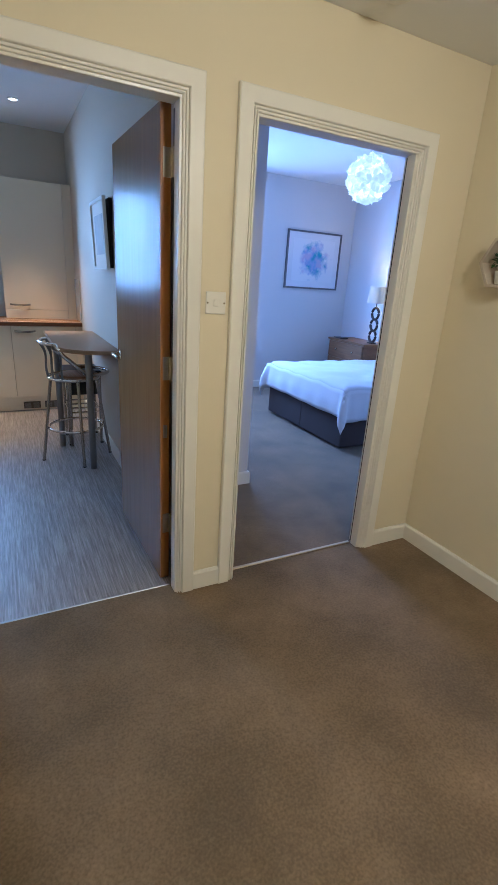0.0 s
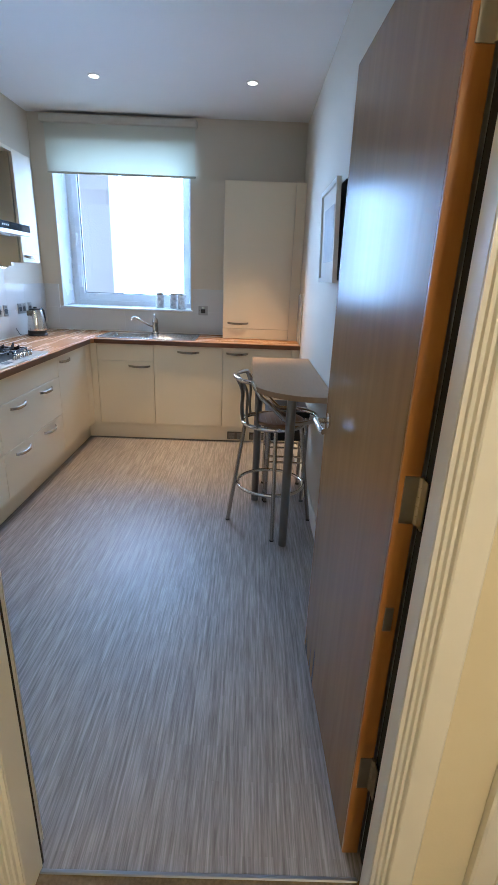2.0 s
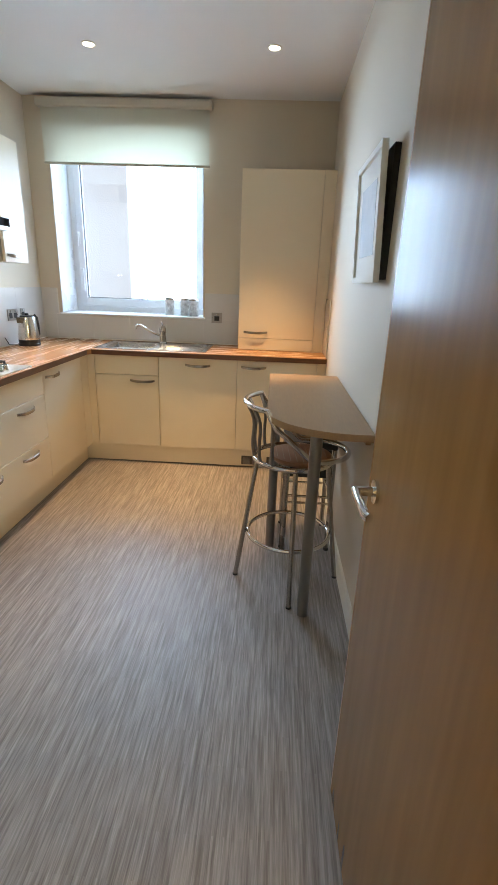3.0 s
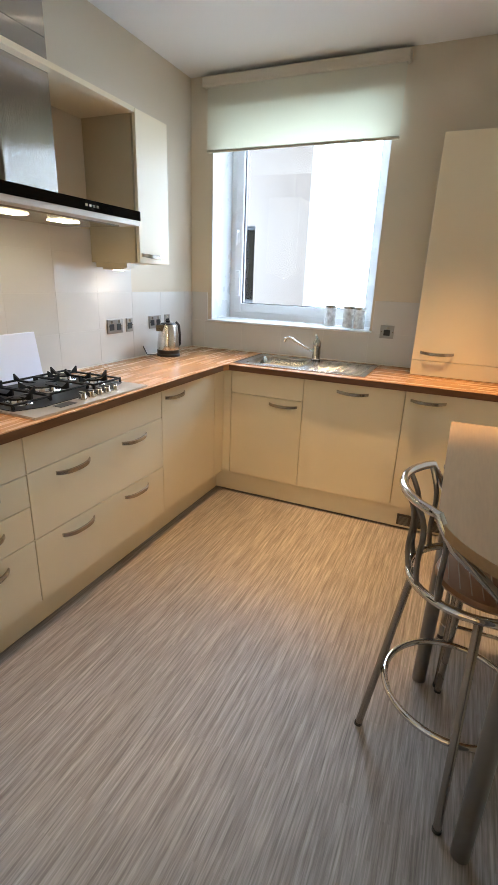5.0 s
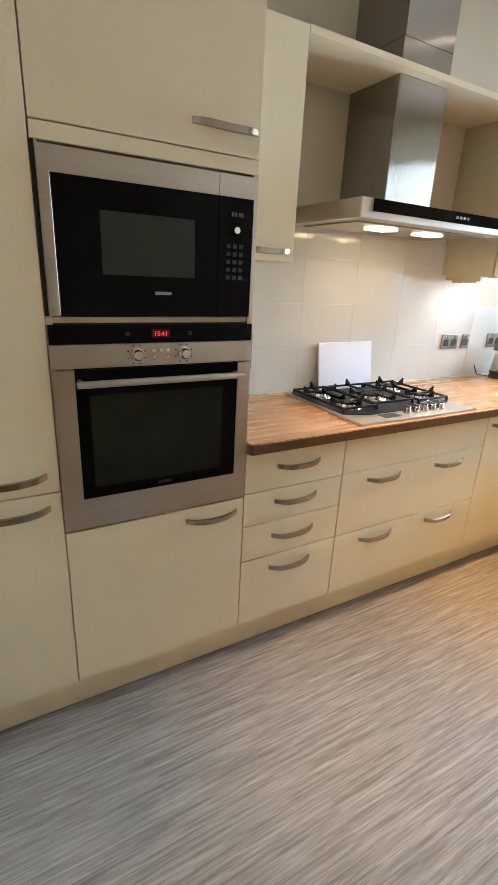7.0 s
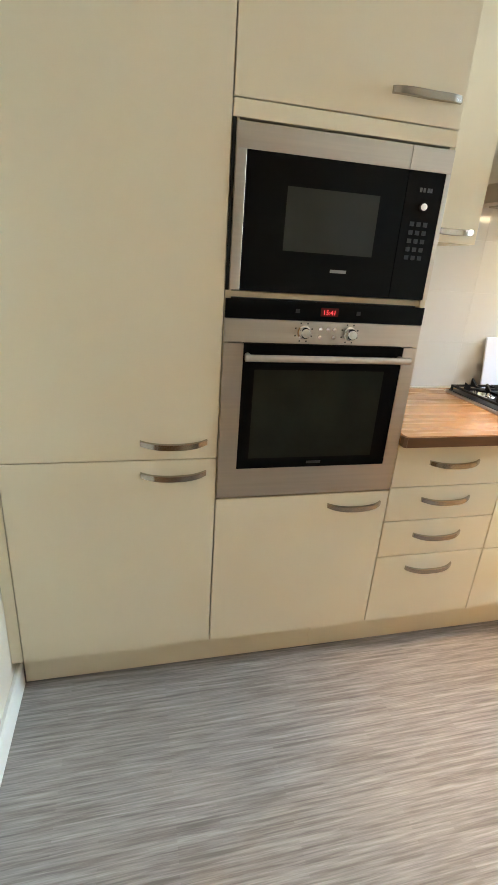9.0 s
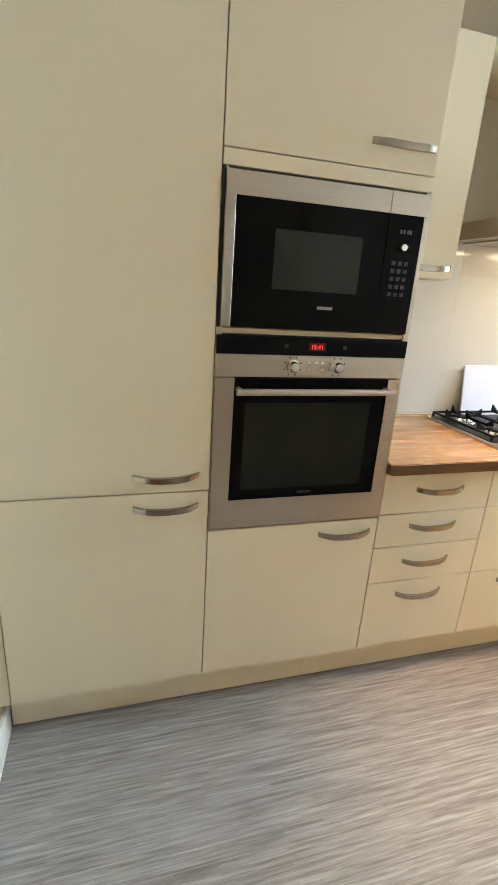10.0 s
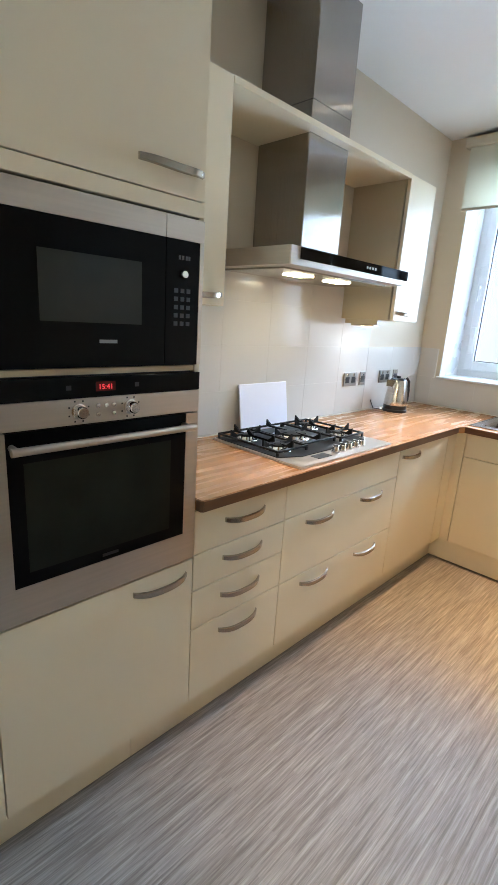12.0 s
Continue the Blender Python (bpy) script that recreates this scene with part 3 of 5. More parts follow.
# upper cupboards and the board between them
UX = -0.972
west_unit("narrow_wall_cupboard", 3.548, 3.842, 1.492, 2.205, [("door", 1.492, 2.205, [(3.728, 1.53)])], "narrow cream wall cupboard beside the oven housing", front=UX)
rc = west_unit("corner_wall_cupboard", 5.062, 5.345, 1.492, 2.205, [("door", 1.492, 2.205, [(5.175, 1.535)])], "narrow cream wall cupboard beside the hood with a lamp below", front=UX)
bl = thing("bridging_shelf", -1.14, 4.45, 2.18, "cream board bridging the wall cupboards above the hood", "shelf")
for x0, y0, y1 in ((KX0 + 0.002, 3.844, 4.298), (KX0 + 0.002, 4.569, 5.060), (-1.018, 4.298, 4.569)):
    part("board", box(x0, UX, y0, y1, 2.183, 2.205), CREAM, bl)
ul = thing("cupboard_lamp", -1.17, 5.13, 1.46, "wedge-shaped cream lamp under the corner wall cupboard, switched on", "lamp")
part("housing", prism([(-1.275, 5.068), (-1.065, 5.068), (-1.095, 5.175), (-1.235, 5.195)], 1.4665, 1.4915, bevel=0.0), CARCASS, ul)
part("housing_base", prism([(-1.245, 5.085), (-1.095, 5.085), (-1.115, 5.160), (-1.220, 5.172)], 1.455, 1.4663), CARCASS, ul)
part("lens", turned([(0, 0), (0.030, 0), (0.030, -0.002), (0, -0.002)], -1.168, 5.125, 1.4548, 20), glow("lamp_lens", (1, 0.9, 0.75), 14), ul, "glowing lamp lens")


# ---- window ----
win = thing("window_1", -0.53, 6.52, 1.13, "white plastic window with one opening sash above the sink", "window")
win["kind"] = "structure"
FYW0, FYW1 = 6.485, 6.555
bm = box(WX0, WX0 + 0.05, FYW0, FYW1, 1.13, WZ1)
box(WX1 - 0.05, WX1, FYW0, FYW1, 1.13, WZ1, bm=bm)
box(WX0 + 0.05, WX1 - 0.05, FYW0, FYW1, 1.13, 1.175, bm=bm)
box(WX0 + 0.05, WX1 - 0.05, FYW0, FYW1, WZ1 - 0.05, WZ1, bm=bm)
part("window_frame", bm, UPVC, win)
gx0, gx1, gz0, gz1 = -1.025, -0.02, 1.245, 2.39
bm = box(WX0 + 0.052, gx0, FYW0 - 0.012, FYW1 - 0.01, 1.177, WZ1 - 0.052, 0.004)
box(gx1, WX1 - 0.052, FYW0 - 0.012, FYW1 - 0.01, 1.177, WZ1 - 0.052, 0.004, bm=bm)
box(gx0, gx1, FYW0 - 0.012, FYW1 - 0.01, 1.177, gz0, 0.004, bm=bm)
box(gx0, gx1, FYW0 - 0.012, FYW1 - 0.01, gz1, WZ1 - 0.052, 0.004, bm=bm)
sash = part("sash", bm, UPVC, win)
bm = bmesh.new()
for a, b, c, d in ((gx0, gx0 + 0.006, gz0, gz1), (gx1 - 0.006, gx1, gz0, gz1), (gx0 + 0.006, gx1 - 0.006, gz0, gz0 + 0.006), (gx0 + 0.006, gx1 - 0.006, gz1 - 0.006, gz1)):
    box(a, b, FYW0 + 0.01, FYW0 + 0.03, c, d, bm=bm)
part("gasket", bm, BEAD, sash, "dark rubber glazing gasket")
pane = part("pane", box(gx0 + 0.002, gx1 - 0.002, FYW0 + 0.018, FYW0 + 0.022, gz0 + 0.002, gz1 - 0.002), GLASS, sash, "clear window pane")
pane.visible_shadow = False
bm = box(-1.072, -1.052, 6.462, 6.473, 1.70, 1.80, 0.003)
box(-1.070, -1.054, 6.435, 6.462, 1.775, 1.795, 0.003, bm=bm)
box(-1.070, -1.054, 6.430, 6.442, 1.68, 1.795, 0.004, bm=bm)
part("window_handle", bm, UPVC, sash)
part("window_sill", box(WX0 - 0.012, WX1 + 0.014, 6.135, FYW0, 1.1155, 1.13, 0.004), UPVC, win)
part("trickle_block", box(-1.075, -1.035, 6.455, 6.472, 1.30, 1.50, 0.005), UPVC, sash)

for nm, bm in (("reveal_1", box(WX0 + 0.0005, WX0 + 0.004, 6.172, 6.484, 1.131, WZ1)), ("reveal_2", box(WX1 - 0.004, WX1 - 0.0005, 6.172, 6.484, 1.131, WZ1)), ("reveal_3", box(WX0 + 0.0045, WX1 - 0.0045, 6.172, 6.484, WZ1 - 0.004, WZ1 - 0.0005))):
    structure(nm, bm, UPVC)

bd = thing("roller_blind", -0.52, 6.12, 2.24, "half-lowered cream roller blind above the kitchen window", "blind")
part("cassette", box(-1.185, 0.155, 6.092, 6.168, 2.628, 2.690, 0.014, seg=2), mat("blind_cassette", (0.58, 0.53, 0.44), rough=0.5), bd)
bm = bmesh.new()
grid = [[bm.verts.new((-1.150 + 1.288 * i / 24, 6.118 + 0.002 * math.sin(i * 0.9) * (1 - k / 8), 2.262 + 0.368 * k / 8)) for i in range(25)] for k in range(9)]
for k in range(8):
    for i in range(24):
        bm.faces.new([grid[k][i], grid[k][i + 1], grid[k + 1][i + 1], grid[k + 1][i]])
part("fabric", bm, BLIND, bd, "cream translucent blind fabric", smooth=True)
part("bottom_bar", box(-1.152, 0.140, 6.111, 6.125, 2.246, 2.263, 0.004), mat("blind_bar", (0.50, 0.46, 0.36), rough=0.5), bd)

TIN = mat("mottled_tin", (0.74, 0.72, 0.68), (0.40, 0.37, 0.33), 0.4, 0.1, scale=34)
for k, (x, y) in enumerate(((-0.235, 6.33), (-0.098, 6.33), (-0.010, 6.28))):
    c = thing("canister", x, y, 1.13, "mottled silver storage tin standing on the window sill", "canister", "tins on the window sill")
    part("body", turned([(0, 0), (0.038, 0), (0.040, 0.005), (0.040, 0.128), (0, 0.128)], x, y, 1.1305, 24), TIN, c, smooth=True)
    part("lid", turned([(0, 0), (0.0415, 0), (0.0415, 0.014), (0.037, 0.018), (0, 0.018)], x, y, 1.2587, 24), NICKEL, c, smooth=True)

# ---- outside ----
structure("ground", box(-80, 80, 6.6, 120, -3.3, -3.0), mat("pale_paving", (0.42, 0.41, 0.39), (0.36, 0.35, 0.33), 0.9))
hb = tagged(thing("building", -6.0, 14, -3.0, "pale rendered building wall with a dark window outside", "building"), kind="structure")
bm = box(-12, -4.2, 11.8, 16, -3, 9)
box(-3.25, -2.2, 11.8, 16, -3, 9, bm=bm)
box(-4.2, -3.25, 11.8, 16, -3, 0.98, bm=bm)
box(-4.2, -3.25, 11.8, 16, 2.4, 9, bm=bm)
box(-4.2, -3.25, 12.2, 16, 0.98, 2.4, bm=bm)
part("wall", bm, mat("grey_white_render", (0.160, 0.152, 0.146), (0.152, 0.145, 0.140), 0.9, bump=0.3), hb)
w = part("window", box(-4.2, -3.25, 11.95, 11.99, 0.98, 2.4), mat("slate_frame", (0.10, 0.12, 0.15), rough=0.4), hb)
part("pane", box(-4.14, -3.31, 11.93, 11.948, 1.05, 2.34), BLACK_GLASS, w)
hb2 = tagged(thing("building", 2.0, 20, -3.0, "sunlit white rendered building wall farther off outside", "building"), kind="structure")
part("wall", box(-16, 16, 19, 22, -3, 14), RENDER_A, hb2)

# ---- sink, tap, kettle, white board ----
sk = thing("sink", -0.23, 5.84, 0.91, "stainless steel inset sink with ribbed drainer below the window", "sink")
bm = bmesh.new()
sx0, sx1, sy0, sy1 = -0.665, 0.185, 5.615, 6.075
bx0, bx1, by0, by1 = -0.61, -0.245, 5.69, 6.01
for a, b, c, d in ((sx0, bx0, sy0, sy1), (bx1, sx1, sy0, sy1), (bx0, bx1, sy0, by0), (bx0, bx1, by1, sy1)):
    box(a, b, c, d, 0.9105, 0.9145, bm=bm)
for a, b, c, d in ((sx0 - 0.004, sx1 + 0.004, sy0 - 0.005, sy0), (sx0 - 0.004, sx1 + 0.004, sy1, sy1 + 0.005), (sx0 - 0.005, sx0, sy0, sy1), (sx1, sx1 + 0.005, sy0, sy1)):
    box(a, b, c, d, 0.9102, 0.9165, bm=bm)
part("rim", bm, STEEL, sk)
bm = bmesh.new()
prev = None
for k, (ins, z) in enumerate(((0.0, 0.9143), (0.006, 0.905), (0.016, 0.80), (0.05, 0.765), (0.16, 0.762))):
    ring = []
    for cx, cy, a0 in ((bx1 - 0.05, by1 - 0.05, 0), (bx0 + 0.05, by1 - 0.05, 90), (bx0 + 0.05, by0 + 0.05, 180), (bx1 - 0.05, by0 + 0.05, 270)):
        for j in range(5):
            a = radians(a0 + j * 22.5)
            r = max(0.05 - 0.4 * ins, 0.012)
            ccx = cx - (ins * 0.9) * (1 if cx > (bx0 + bx1) / 2 else -1)
            ccy = cy - (ins * 0.75) * (1 if cy > (by0 + by1) / 2 else -1)
            ring.append(bm.verts.new((ccx + r * math.cos(a), ccy + r * math.sin(a), z)))
    if prev:
        for i in range(20):
            bm.faces.new([prev[i], prev[(i + 1) % 20], ring[(i + 1) % 20], ring[i]])
    prev = ring
bm.faces.new(prev[::-1])
part("bowl", bm, STEEL, sk, smooth=True)
bm = bmesh.new()
for k in range(9):
    y = 5.66 + k * 0.044
    box(-0.19, 0.155, y, y + 0.016, 0.9147, 0.9165, 0.0008, bm=bm)
part("drainer_ribs", bm, STEEL, sk)
tp = thing("mixer_tap", -0.235, 6.045, 0.9148, "chrome mixer tap with a swivel spout behind the sink", "tap")
part("body", turned([(0, 0), (0.030, 0), (0.034, 0.006), (0.028, 0.012), (0.026, 0.085), (0.029, 0.09), (0.028, 0.122), (0.014, 0.145), (0, 0.147)], -0.235, 6.045, 0.9149, 20), STEEL, tp, smooth=True)
part("spout", tube([(-0.245, 6.035, 0.975), (-0.29, 6.00, 0.995), (-0.345, 5.955, 1.032), (-0.385, 5.93, 1.062), (-0.405, 5.915, 1.068), (-0.42, 5.905, 1.060), (-0.424, 5.902, 1.040)], 0.0095, 10), CHROME, tp, smooth=True)
part("lever", tube([(-0.235, 6.045, 1.066), (-0.235, 6.02, 1.085), (-0.232, 5.985, 1.094)], 0.006, 8), CHROME, tp, smooth=True)

kx, ky = -1.175, 5.625
kt = thing("kettle", kx, ky, 0.91, "polished steel cordless kettle with a black handle and base", "kettle")
part("body", turned([(0, 0.0445), (0.075, 0.0445), (0.076, 0.06), (0.072, 0.10), (0.064, 0.16), (0.056, 0.20), (0.052, 0.212), (0, 0.212)], kx, ky, 0.9105, 32), POLISHED, kt, smooth=True)
part("power_base", turned([(0, 0), (0.080, 0), (0.080, 0.014), (0.0755, 0.018), (0.0765, 0.044), (0, 0.044)], kx, ky, 0.9105, 32), BLACK_PLASTIC, kt, "black kettle base", smooth=True)
part("lid", turned([(0, 0), (0.051, 0), (0.046, 0.008), (0.014, 0.012), (0.014, 0.022), (0.010, 0.026), (0, 0.027)], kx, ky, 1.1228, 24), BLACK_PLASTIC, kt, "black kettle lid", smooth=True)
part("spout", prism([(kx - 0.03, ky - 0.045), (kx + 0.012, ky - 0.051), (kx - 0.035, ky - 0.088)], 1.08, 1.121), STEEL, kt)
part("handle", tube([(kx + 0.02, ky + 0.04, 1.125), (kx + 0.028, ky + 0.065, 1.132), (kx + 0.034, ky + 0.084, 1.112), (kx + 0.036, ky + 0.092, 1.05), (kx + 0.036, ky + 0.092, 0.985), (kx + 0.030, ky + 0.070, 0.962)], 0.009, 8), BLACK_PLASTIC, kt, "black kettle handle", smooth=True)
part("cord", tube([(kx - 0.06, ky - 0.06, 0.916), (kx - 0.10, ky - 0.11, 0.922), (kx - 0.135, ky - 0.115, 0.99), (kx - 0.137, ky - 0.06, 1.10), (kx - 0.132, ky - 0.03, 1.128)], 0.0035, 6), BLACK_PLASTIC, kt, "black power cord", smooth=True)

bm = bmesh.new()
box(0, 0.008, 0, 0.352, 0, 0.235, 0.003, bm=bm)
wb = part("chopping_board", bm, WHITE_BOARD)
tagged(wb, "white chopping board leaning on the tiles behind the hob", "chopping board")
wb.matrix_world = Matrix.Translation((-1.262, 4.247, 0.912)) @ Matrix.Rotation(radians(-8.5), 4, "Y")


# ---- sockets and switches ----
def plate(name, origin, turn, w, h, label, metal=True, parts=("left", "right"), rockers=2, pins=True, category="socket"):
    """A wall plate in local x (along the wall) and z; it faces local -y."""
    m = Matrix.Translation(origin) @ Matrix.Rotation(radians(turn), 4, "Z")
    t = thing(name, *origin, label, category)
    def put(nm, bm, material, parent, lab=""):
        bm.transform(m)
        return part(nm, bm, material, parent, lab)
    p = put("plate", box(-w / 2, w / 2, -0.006, 0, -h / 2, h / 2, 0.0025), PLATE_STEEL if metal else PLASTIC, t)
    inner = BLACK_PLASTIC if metal else PLASTIC
    n = rockers
    for k in range(n):
        cx = (k - (n - 1) / 2) * w * 0.46
        if pins:
            put("insert", box(cx - 0.021, cx + 0.021, -0.0068, -0.0055, -0.024, 0.014, 0.001), BLACK_PLASTIC, p)
            put("rocker", box(cx - 0.007, cx + 0.007, -0.0092, -0.0055, 0.018, 0.034, 0.0015), CHROME, p)
        else:
            put("rocker", box(cx - 0.011, cx + 0.011, -0.0095, -0.0055, -0.014, 0.014, 0.0025), PLASTIC, p)
    for s in (-1, 1):
        bm = turned([(0, 0), (0.004, 0), (0.003, 0.0018), (0, 0.0018)], seg=10, m=Matrix.Translation((s * w * 0.41, -0.0058, 0)) @ Matrix.Rotation(radians(90), 4, "X"))
        put("screw", bm, NICKEL, p)
    return t


TW = KX0 + 0.0105
plate("double_socket", (TW, 5.225, 1.128), 90, 0.146, 0.086, "steel double socket with black inserts on the tiles")
plate("single_switch", (TW, 5.366, 1.128), 90, 0.066, 0.086, "small steel switch plate beside a double socket", rockers=1, category="switch")
plate("double_socket", (TW, 5.650, 1.130), 90, 0.146, 0.086, "steel double socket behind the kettle")
plate("single_switch", (TW, 5.80, 1.130), 90, 0.066, 0.086, "small steel switch plate near the corner behind the kettle", rockers=1, category="switch")
plate("cooker_switch", (TW, 3.83, 1.118), 90, 0.090, 0.165, "tall steel cooker switch plate beside the oven housing", rockers=1, category="switch")
plate("single_socket", (0.207, KY1 - 0.0105, 1.132), 0, 0.090, 0.086, "steel single socket on the tiles by the window", rockers=1)
plate("light_switch", (1.143, 2.169, 1.335), 0, 0.086, 0.086, "cream double light switch between the two hall doors", metal=False, pins=False, rockers=1, category="switch")

# ---- hood ----
hd = thing("cooker_hood", -1.07, 4.43, 1.64, "stainless steel chimney cooker hood with a black control band", "cooker hood")
hy0, hy1 = 4.008, 4.872
cp = part("canopy", prism([(KX0 + 0.012, hy0), (-0.826, hy0), (-0.822, hy0 + 0.004), (-0.822, hy1 - 0.004), (-0.826, hy1), (KX0 + 0.012, hy1)], 1.652, 1.716), STEEL_Y, hd)
part("control_band", box(-0.8215, -0.8185, hy0 + 0.055, hy1 - 0.002, 1.674, 1.7155), BLACK_GLASS, cp, "black glass control band")
bm = bmesh.new()
for k in range(4):
    box(-0.8184, -0.8174, 4.50 + k * 0.022, 4.514 + k * 0.022, 1.690, 1.700, bm=bm)
part("buttons", bm, STEEL, cp)
part("filter", box(-1.24, -0.90, hy0 + 0.06, hy1 - 0.06, 1.645, 1.6515), STEEL, cp, "grey metal grease filter")
for y in (4.30, 4.58):
    part("lens", box(-1.06, -0.98, y - 0.055, y + 0.055, 1.641, 1.6446), glow("hood_lens", (1, 0.85, 0.55), 10), cp, "glowing hood lamp lens")
part("chimney", box(KX0 + 0.003, -1.019, 4.300, 4.567, 1.7165, 2.30, 0.003), DUCT, hd, "polished steel lower chimney")
part("upper_chimney", box(KX0 + 0.003, -1.0205, 4.3015, 4.5655, 2.30, KZ - 0.001), DUCT, hd, "polished steel upper chimney")

# ---- downlights ----
LENS = glow("downlight_lens", (1, 0.90, 0.72), 12)
for x, y in LIGHTS:
    d = thing("ceiling_downlight", x, y, KZ, "round recessed white ceiling spotlight, switched on", "ceiling light", "kitchen ceiling spotlights")
    part("trim_ring", turned([(0.030, 0), (0.043, 0), (0.043, -0.003), (0.036, -0.006), (0.030, -0.003), (0.030, 0)], x, y, KZ - 0.0005, 24), WHITE, d, smooth=True)
    part("lens", turned([(0, 0), (0.029, 0), (0.029, -0.002), (0, -0.002)], x, y, KZ - 0.0006, 20), LENS, d, "glowing lens")

# ---- door leaf ----
lf = thing("door_1", 0.985, 2.30, 0, "varnished wooden door standing open into the kitchen", "door")
lx0, lx1, ly0, ly1 = 0.955, 0.997, 2.296, 3.058
leaf_turn = Matrix.Translation((1.004, 2.30, 0)) @ Matrix.Rotation(radians(1.4), 4, "Z") @ Matrix.Translation((-1.004, -2.30, 0))
def leafpart(nm, bm, material, parent, label="", smooth=False):
    bm.transform(leaf_turn)
    return part(nm, bm, material, parent, label, smooth=smooth)
lp = leafpart("leaf", box(lx0, lx1, ly0 + 0.009, ly1 - 0.009, 0.008, 2.016), LEAF_WOOD, lf)
leafpart("lipping", box(lx0, lx1, ly0, ly0 + 0.0085, 0.008, 2.016, 0.0015), EDGE_WOOD, lf, "orange varnished edge lipping")
leafpart("lipping", box(lx0, lx1, ly1 - 0.0085, ly1, 0.008, 2.016, 0.0015), EDGE_WOOD, lf, "orange varnished edge lipping")
for z in (0.26, 1.002, 1.775):
    bm = box(lx0 + 0.010, lx1 - 0.002, ly0 - 0.0025, ly0 - 0.0003, z, z + 0.10)
    box(lx1 - 0.001, lx1 + 0.0015, 2.262, ly0 - 0.001, z, z + 0.10, bm=bm)
    for k in range(5):
        rod((lx1 + 0.0005, ly0 - 0.005, z + k * 0.02 + 0.0005), (lx1 + 0.0005, ly0 - 0.005, z + k * 0.02 + 0.0195), 0.006, 10, bm=bm)
    leafpart("hinge", bm, BRASS, lf, "brushed steel butt hinge")
leafpart("closer_plate", box(lx0 + 0.012, lx1 - 0.012, ly0 - 0.0022, ly0 - 0.0003, 0.74, 0.80), BRASS, lf, "small steel closer plate")
for side, sgn in ((lx0, -1), (lx1, 1)):
    y, z = 2.985, 1.005
    rose = turned([(0, 0), (0.026, 0), (0.026, 0.007), (0.011, 0.008), (0.010, 0.05), (0, 0.05)], seg=24, m=Matrix.Translation((side, y, z)) @ Matrix.Rotation(radians(90 * sgn), 4, "Y"))
    hdl = leafpart("door_handle", rose, CHROME, lf, "chrome lever door handle", smooth=True)
    leafpart("lever", tube([(side + sgn * 0.045, y + 0.006, z), (side + sgn * 0.047, y - 0.03, z), (side + sgn * 0.047, y - 0.115, z), (side + sgn * 0.042, y - 0.125, z)], 0.0095, 10), CHROME, hdl, smooth=True)

# ---- picture on the east wall ----
pf = thing("picture_frame", KX1, 4.15, 1.44, "white framed picture leaning slightly off the kitchen wall", "picture")
def frame_on(parent, m, w, h, bar, depth, fmat, mount, art, artmat):
    """A frame in local x and z, facing -y."""
    bm = bmesh.new()
    for a, b, c, d in ((0, w, 0, bar), (0, w, h - bar, h), (0, bar, bar, h - bar), (w - bar, w, bar, h - bar)):
        box(a, b, -depth, 0, c, d, bm=bm)
    bm.transform(m)
    part("frame", bm, fmat, parent)
    bm = box(bar, w - bar, -depth * 0.5, -0.002, bar, h - bar)
    bm.transform(m)
    part("mount", bm, mount, parent)
    bm = box(art, w - art, -depth * 0.5 - 0.0015, -depth * 0.5, art, h - art)
    bm.transform(m)
    part("print", bm, artmat, parent)
frame_on(pf, Matrix.Translation((KX1 - 0.026, 4.39, 1.44)) @ Matrix.Rotation(radians(-90), 4, "Z") @ Matrix.Rotation(radians(2.5), 4, "X"), 0.50, 0.46, 0.022, 0.022, WHITE, WHITE, 0.10, mat("pale_print", (0.62, 0.62, 0.60), (0.45, 0.47, 0.48), 0.6, scale=6))
# dark sheet gives the shadow between the leaning frame and the wall
part("frame_shade", box(KX1 - 0.023, KX1 - 0.001, 3.895, 4.38, 1.45, 1.89), GAP, pf, "dark sheet standing for the shade behind the frame")

# ---- bar table and stools ----
tt = thing("bar_table", 0.89, 4.3, 0, "breakfast bar table with a rounded end on grey tube legs", "table")
outline = [(0.688, 4.905), (0.688, 4.02)]
for k in range(1, 14):
    a = radians(180 + k * 90 / 13 * 1.0)
    outline.append((1.03 + 0.342 * math.cos(a), 4.02 + 0.30 * math.sin(a)))
outline += [(KX1 - 0.004, 3.722), (KX1 - 0.004, 4.905)]
part("tabletop", prism(outline, 0.876, 0.904, bevel=0.002), TABLE_WOOD, tt, "beech-effect laminate tabletop")
for x, y in ((0.892, 3.842), (0.735, 4.42)):
    lg = part("leg", rod((x, y, 0.0), (x, y, 0.8755), 0.025, 20), GREY_TUBE, tt, "thick grey tube leg", smooth=True)
    part("leg_plate", rod((x, y, 0.868), (x, y, 0.8756), 0.05, 20), GREY_TUBE, lg)
part("wall_batten", box(KX1 - 0.022, KX1 - 0.003, 3.80, 4.88, 0.84, 0.8755), TABLE_WOOD, tt)


